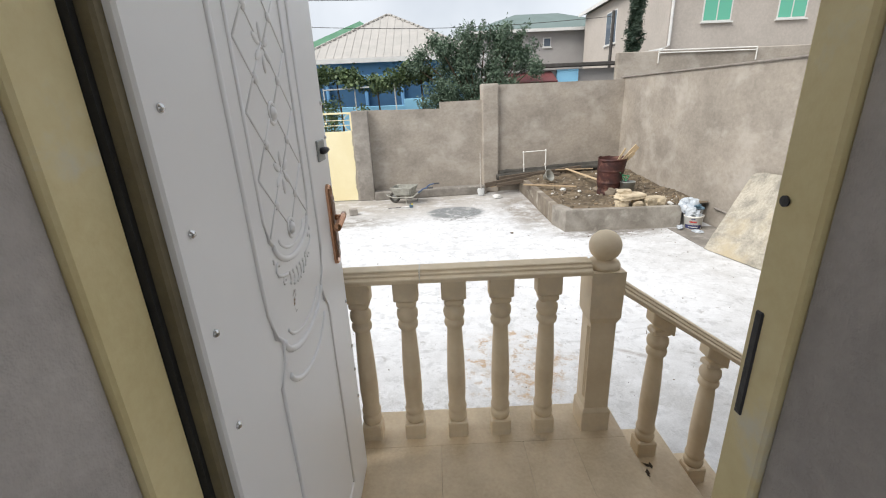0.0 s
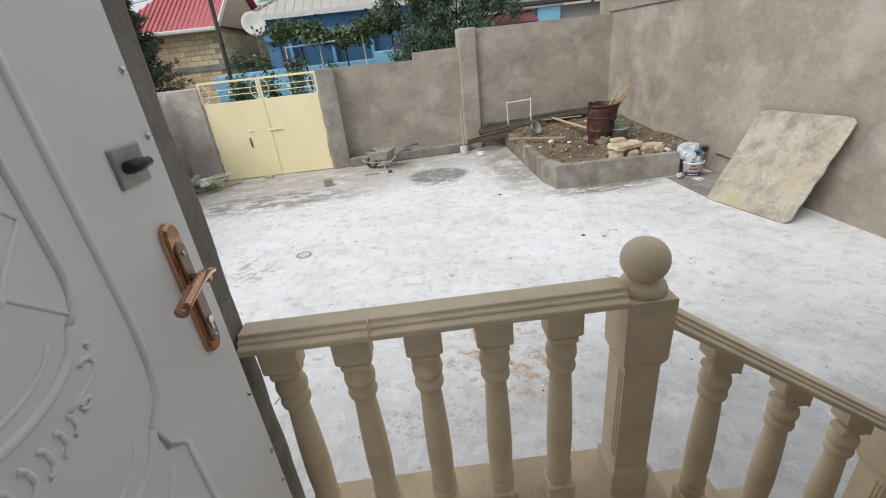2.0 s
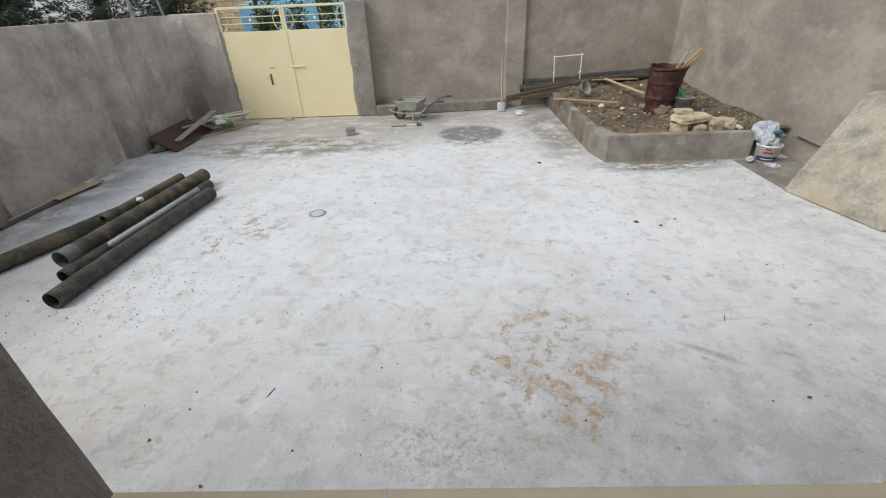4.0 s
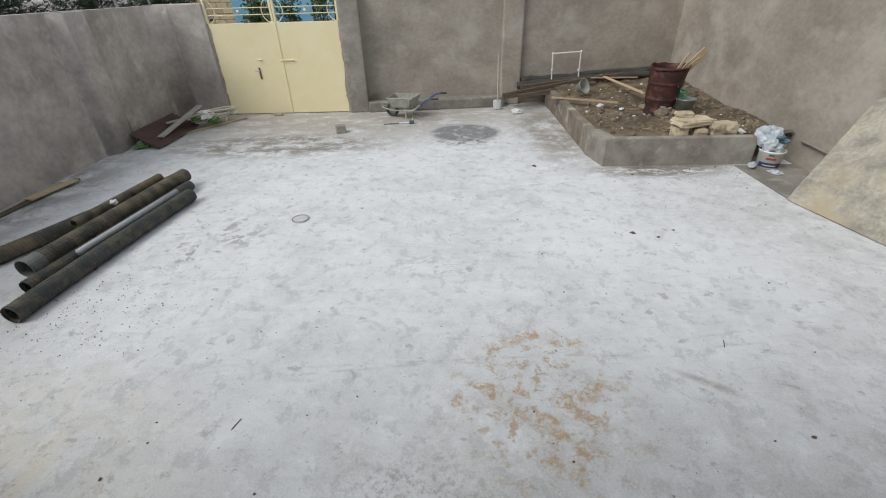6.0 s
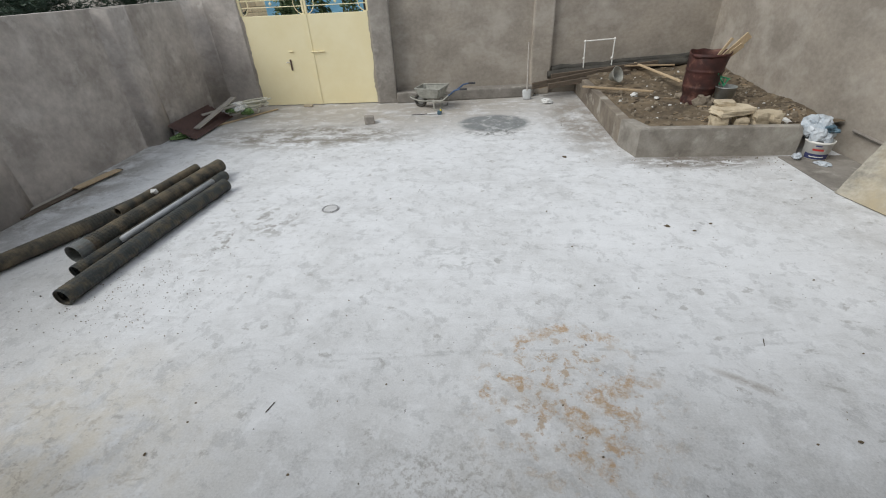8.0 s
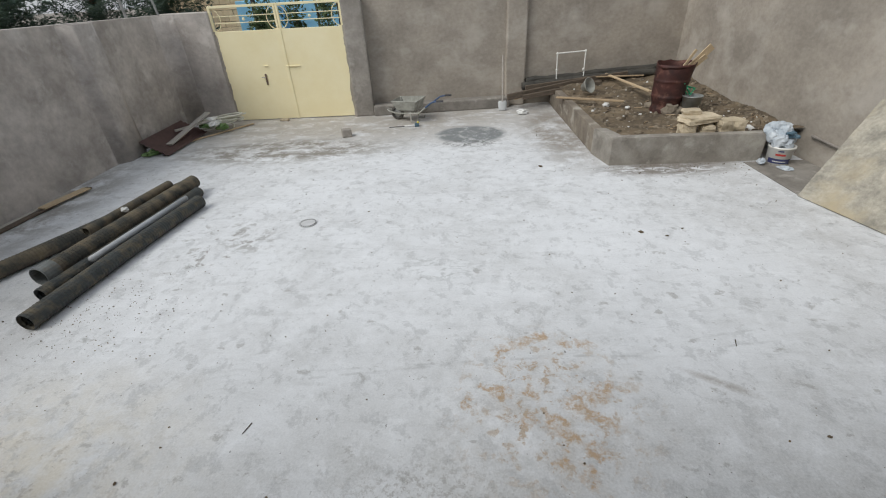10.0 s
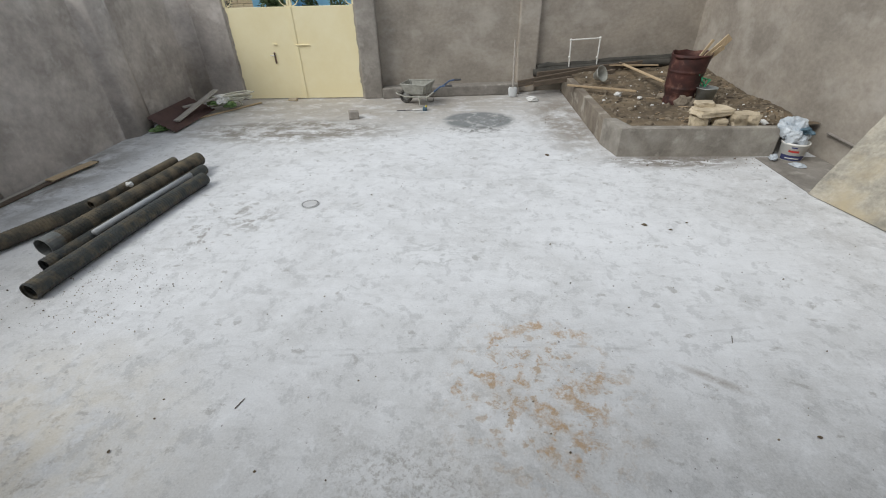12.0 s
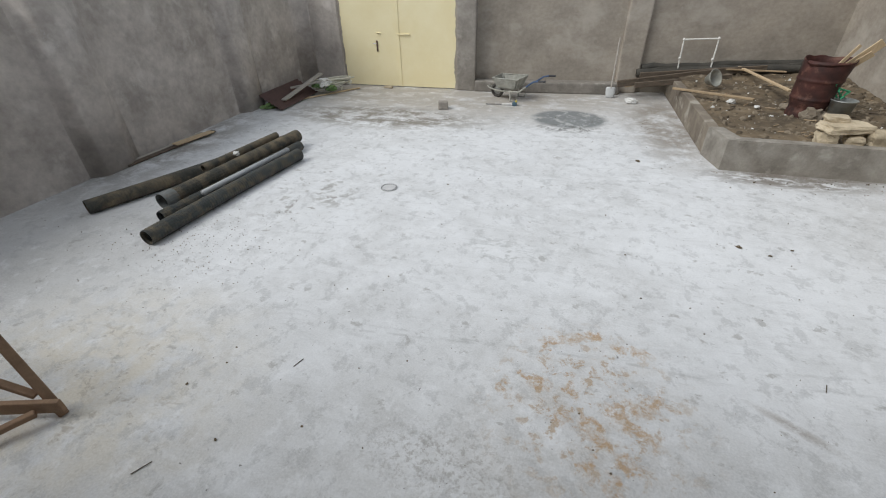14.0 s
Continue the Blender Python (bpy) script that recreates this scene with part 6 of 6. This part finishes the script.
# large beige house on the right
bh, bwall = house("beige_house", "large beige rendered two-storey house", 10.9, 24.0, 20.2, 31.0, 7.4, M_housebeige, "hip", 0.35, 2.0, M_roofgrey)
for x in (12.3, 15.5):
    window(bwall, x, x + 1.25, 20.2, 5.22, 6.65, M_greenglass)
R = Matrix.Translation((10.9, 0, 0)) @ Matrix.Rotation(radians(-90), 4, "Z")
window(bwall, -27.3, -25.8, 0.0, 5.15, 6.85, M_darkglass, R, 1)
part("downpipe", tubed([(10.95, 20.08, 7.4), (10.95, 20.08, 4.35), (10.6, 20.0, 4.2), (9.3, 19.6, 4.0)], 0.06, 8), M_trim, bh, "pale downpipe")
# wall with sheds behind the far yard wall
sheds = thing("lean_to_shed", "low shed with a dark beam as roof shadow and red sheet roof", "shed")
part("wall", boxed(4.3, 9.6, 18.6, 18.8, 0, 3.5), M_housegrey, sheds)
# dark beam takes the place of a shadow along the roof line
part("roof_edge", boxed(2.9, 9.7, 18.3, 18.7, 3.58, 3.72, 0.02), M_pole, sheds, "dark beam standing in for the roof edge's shadow")
part("blue_panel", boxed(5.75, 6.6, 18.45, 18.58, 2.4, 3.5), M_bluelight, sheds, "sky-blue panel")
bm = bmesh.new()
vs = [bm.verts.new(p) for p in ((3.7, 17.6, 3.05), (5.55, 17.6, 3.05), (5.55, 18.6, 3.45), (3.7, 18.6, 3.45))]
bm.faces.new(vs)
o = part("red_roof", bm, M_roofdull, sheds, "red sheet roof")
o.modifiers.new("thick", "SOLIDIFY").thickness = 0.05
# white tubular frame on the neighbour's wall
rl = thing("tube_frame", "white tubular frame on the neighbour's wall", "frame")
for p, q in (((7.2, 13.26, 3.25), (7.2, 13.26, 3.585)), ((7.2, 13.26, 3.585), (10.0, 13.26, 3.57)), ((7.2, 13.26, 3.52), (10.0, 13.26, 3.50)), ((10.0, 13.26, 3.24), (10.0, 13.26, 3.57))):
    part("bar", tubed([p, q], 0.018, 8), M_white, rl)


# ---------- plants ----------
def leaves(bm_verts, bm_faces, c, n, spread, size, rnd, flat=0.6, long=1.6):
    for _ in range(n):
        d = Vector((rnd.gauss(0, 1), rnd.gauss(0, 1), rnd.gauss(0, 1)))
        p = Vector(c) + Vector((d.x * spread[0], d.y * spread[1], d.z * spread[2])) * 0.5
        a = Vector((rnd.uniform(-1, 1), rnd.uniform(-1, 1), rnd.uniform(-flat, flat))).normalized()
        b = a.cross(Vector((rnd.uniform(-1, 1), rnd.uniform(-1, 1), rnd.uniform(-1, 1)))).normalized()
        s = size * rnd.uniform(0.6, 1.3)
        k = len(bm_verts)
        bm_verts.extend([p - a * s * long * 0.5, p + b * s * 0.5, p + a * s * long * 0.5, p - b * s * 0.5])
        bm_faces.append((k, k + 1, k + 2, k + 3))


def foliage(name, parent, verts, faces, material):
    me = bpy.data.meshes.new(name)
    me.from_pydata([tuple(v) for v in verts], [], faces)
    me.materials.append(material)
    o = new(name, me)
    o.parent = parent
    return o


def broad_tree(name, label, x, y, h, clumps, seed, size=0.10, per=90, material=M_olivetree):
    rnd = random.Random(seed)
    t = thing(name, label, "tree")
    part("trunk", tubed([(x, y, 0), (x + 0.1, y, h * 0.3), (x - 0.05, y + 0.1, h * 0.55)], [0.16, 0.12, 0.08], 10), M_bark, t)
    vs, fs = [], []
    for cx, cy, cz, r in clumps:
        part("limb", tubed([(x, y, h * 0.4), (x + (cx - x) * 0.5, y + (cy - y) * 0.5, h * 0.4 + (cz - h * 0.4) * 0.6), (cx, cy, cz)], [0.06, 0.04, 0.012], 6), M_bark, t)
        for _ in range(max(4, int(9 * r))):
            o = Vector((rnd.gauss(0, r * 0.42), rnd.gauss(0, r * 0.42), rnd.gauss(0, r * 0.36)))
            leaves(vs, fs, Vector((cx, cy, cz)) + o, per, (0.26, 0.22, 0.28), size, rnd, 1.0, 2.6)
    foliage("crown", t, vs, fs, material)
    return t


rnd = random.Random(31)
cl = []
for i in range(34):
    u = rnd.random()
    px = 0.7 + 3.6 * u
    cl.append((px, 16.6 + rnd.uniform(-0.5, 0.6), 1.7 + rnd.random() ** 0.8 * (2.1 + 0.9 * math.sin(u * 3)), 0.5))
for i in range(14):
    cl.append((0.9 + 3.2 * rnd.random(), 16.4 + rnd.uniform(-0.2, 0.3), 1.9 + 1.2 * rnd.random(), 0.45))
for px, pz in ((0.4, 4.0), (0.9, 4.35), (1.4, 4.3), (0.1, 3.75), (3.6, 4.0), (4.0, 3.9), (3.2, 4.2)):
    cl.append((px, 16.7, pz, 0.22))
tree = broad_tree("bushy_tree", "bushy grey-green tree with long whippy shoots", 2.4, 16.7, 3.6, cl, 41, 0.042, 170)
vs, fs = [], []
for i in range(30):
    p = Vector((1.2 + 2.2 * rnd.random(), 16.6, 3.5))
    tip = p + Vector((rnd.uniform(0.0, 0.9), rnd.uniform(-0.2, 0.2), rnd.uniform(0.7, 1.5)))
    part("shoot", tubed([p, p.lerp(tip, 0.5) + Vector((0.05, 0, 0.08)), tip], [0.014, 0.01, 0.004], 5), M_bark, tree)
    for k in range(12):
        leaves(vs, fs, p.lerp(tip, k / 11), 16, (0.14, 0.12, 0.12), 0.042, rnd, 1.0, 3.0)
foliage("shoot_leaves", tree, vs, fs, M_olivetree)

# grape vine on a pergola
vine = thing("grape_vine", "leafy grape vine trained over a pergola", "vine")
vs, fs = [], []
for i in range(90):
    u = rnd.random()
    c = Vector((-3.7 + 4.4 * u, 17.6 + rnd.uniform(-0.7, 0.6), 3.35 + 0.30 * math.sin(u * 9) * 0.6 + rnd.uniform(-0.22, 0.25)))
    leaves(vs, fs, c, 46, (0.36, 0.3, 0.2), 0.12, rnd, 0.5, 1.1)
foliage("crown", vine, vs, fs, M_vine)
for x in (-3.6, -2.9, -1.4, 0.3):
    part("stem", tubed([(x, 17.6, 0), (x + 0.08, 17.6, 1.8), (x, 17.6, 3.3)], [0.05, 0.04, 0.03], 6), M_bark, vine)
pg = thing("pergola", "white tubular pergola carrying the vine", "pergola")
for p, q in (((-3.3, 17.2, 0), (-3.35, 17.2, 3.1)), ((-3.35, 17.2, 3.05), (-1.6, 17.2, 3.1)), ((-2.2, 17.3, 0), (-2.2, 17.3, 3.1)), ((-0.6, 17.3, 0), (-0.7, 17.3, 3.2))):
    part("bar", tubed([p, q], 0.025, 8), M_trim, pg)
for x, y, h, w in ((-4.0, 16.8, 2.9, 0.30), (-3.0, 16.7, 2.75, 0.34), (-5.0, 17.2, 3.0, 0.34), (-1.9, 16.8, 2.5, 0.25), (-4.6, 15.4, 2.4, 0.25)):
    s = thing("garden_shrub", "upright dark green garden shrub by the street", "shrub", group="shrubs by the street")
    part("trunk", tubed([(x, y, 0), (x, y, h * 0.7)], [0.04, 0.02], 6), M_bark, s)
    vs, fs = [], []
    for i in range(34):
        leaves(vs, fs, (x + rnd.gauss(0, w * 0.4), y + rnd.gauss(0, w * 0.4), h * (0.35 + 0.62 * rnd.random())), 26, (0.2, 0.2, 0.22), 0.07, rnd)
    foliage("crown", s, vs, fs, M_vine)


def conifer(x, y, h, w, seed, label, lean=0.0, base=0.15):
    """A fir: trunk, tiers of drooping boughs with needle tufts."""
    rnd = random.Random(seed)
    t = thing("conifer", label, "tree", group="conifers behind the wall")
    part("trunk", tubed([(x, y, 0), (x + lean * 0.5, y, h * 0.5), (x + lean, y, h)], [0.13, 0.08, 0.015], 8), M_bark, t)
    vs, fs = [], []
    k = 0
    while True:
        f = base + (1 - base) * k / 46
        if f > 0.99:
            break
        z = h * f
        r = w * (1 - f) ** 0.8 * rnd.uniform(0.6, 1.3) + 0.08
        a = k * 2.4 + rnd.uniform(-0.4, 0.4)
        for br in range(3):
            aa = a + br * 2.1
            d = Vector((math.cos(aa), math.sin(aa), 0))
            o = Vector((x + lean * f, y, z))
            for s in range(7):
                q = s / 6
                p = o + d * r * q + Vector((0, 0, 0.22 * r * q * q - 0.12 * r * q))
                leaves(vs, fs, p, 34, (0.10 + 0.20 * (1 - q) * r, 0.10 + 0.20 * (1 - q) * r, 0.10), 0.026, rnd, 0.6, 5.0)
        k += 1
    foliage("crown", t, vs, fs, M_conifer)
    return t


conifer(-7.9, 16.6, 5.2, 1.5, 51, "dark green fir behind the yard wall")
conifer(-10.3, 16.9, 6.4, 1.5, 52, "tall dark green fir with sparse boughs behind the yard wall")
conifer(-12.9, 15.5, 6.0, 2.2, 53, "dark green fir behind the yard wall")
conifer(-9.2, 12.2, 4.6, 1.9, 54, "dark green fir close behind the side wall")
conifer(8.35, 17.6, 7.4, 0.42, 55, "slim dark cypress beside the beige house", base=0.05)
# leaning pole before the stone house, utility poles, satellite dish, wires
for p, q, r, lab in (((-5.72, 17.8, 0), (-5.55, 17.8, 6.4), 0.07, "dark wooden utility pole by the street"), ((8.0, 19.0, 0), (8.05, 19.0, 5.6), 0.06, "dark steel pole behind the yard wall")):
    tagged(link("utility_pole", tubed([p, q], r, 10), M_pole), lab, "pole", "poles by the street")
tagged(link("leaning_bar", tubed([(-6.72, 14.6, -0.03), (-7.15, 14.6, 3.7)], 0.03, 8), M_steel), "thin grey bar leaning behind the wall", "bar")
tagged(link("scaffold_bar", tubed([(-6.4, 12.5, 0), (-6.45, 12.5, 3.4)], 0.03, 8), M_steel), "thin grey post behind the wall", "bar")
dish = thing("satellite_dish", "white satellite dish on a thin mast", "satellite dish")
part("mast", tubed([(-4.55, 18.3, 0), (-4.5, 18.3, 3.9)], 0.025, 8), M_steel, dish)
bm = bmesh.new()
lathe(bm, [(0.0, 0.09), (0.2, 0.075), (0.36, 0.035), (0.47, 0.0), (0.46, -0.012), (0.34, 0.022), (0.18, 0.06), (0.0, 0.075)], 32, Matrix.Translation((-4.45, 18.1, 3.95)) @ Matrix.Rotation(radians(-112), 4, "X") @ Matrix.Rotation(radians(-24), 4, "Y") @ Matrix.Diagonal((0.86, 0.90, 0.7, 1)))
part("reflector", bm, M_white, dish, smooth=True)
part("arm", tubed([(-4.45, 18.0, 3.58), (-4.40, 17.62, 3.78)], 0.012, 6), M_steel, dish)
part("receiver", tubed([(-4.40, 17.66, 3.77), (-4.40, 17.56, 3.83)], 0.03, 8), M_pole, dish, "small dark receiver head")
wires = thing("overhead_wires", "thin dark overhead wires across the street", "wire")
for p, q, sag in (((-5.55, 17.8, 6.2), (12.0, 24.0, 8.4), 0.5), ((-5.55, 17.8, 5.4), (8.05, 19.0, 5.4), 0.25), ((-5.55, 17.8, 5.9), (-16, 16, 5.2), 0.3), ((-5.55, 17.8, 5.2), (-16, 17, 4.6), 0.3)):
    p, q = Vector(p), Vector(q)
    pts = [p.lerp(q, i / 16) - Vector((0, 0, sag * math.sin(math.pi * i / 16))) for i in range(17)]
    part("wire", tubed(pts, 0.011, 5), M_pole, wires)
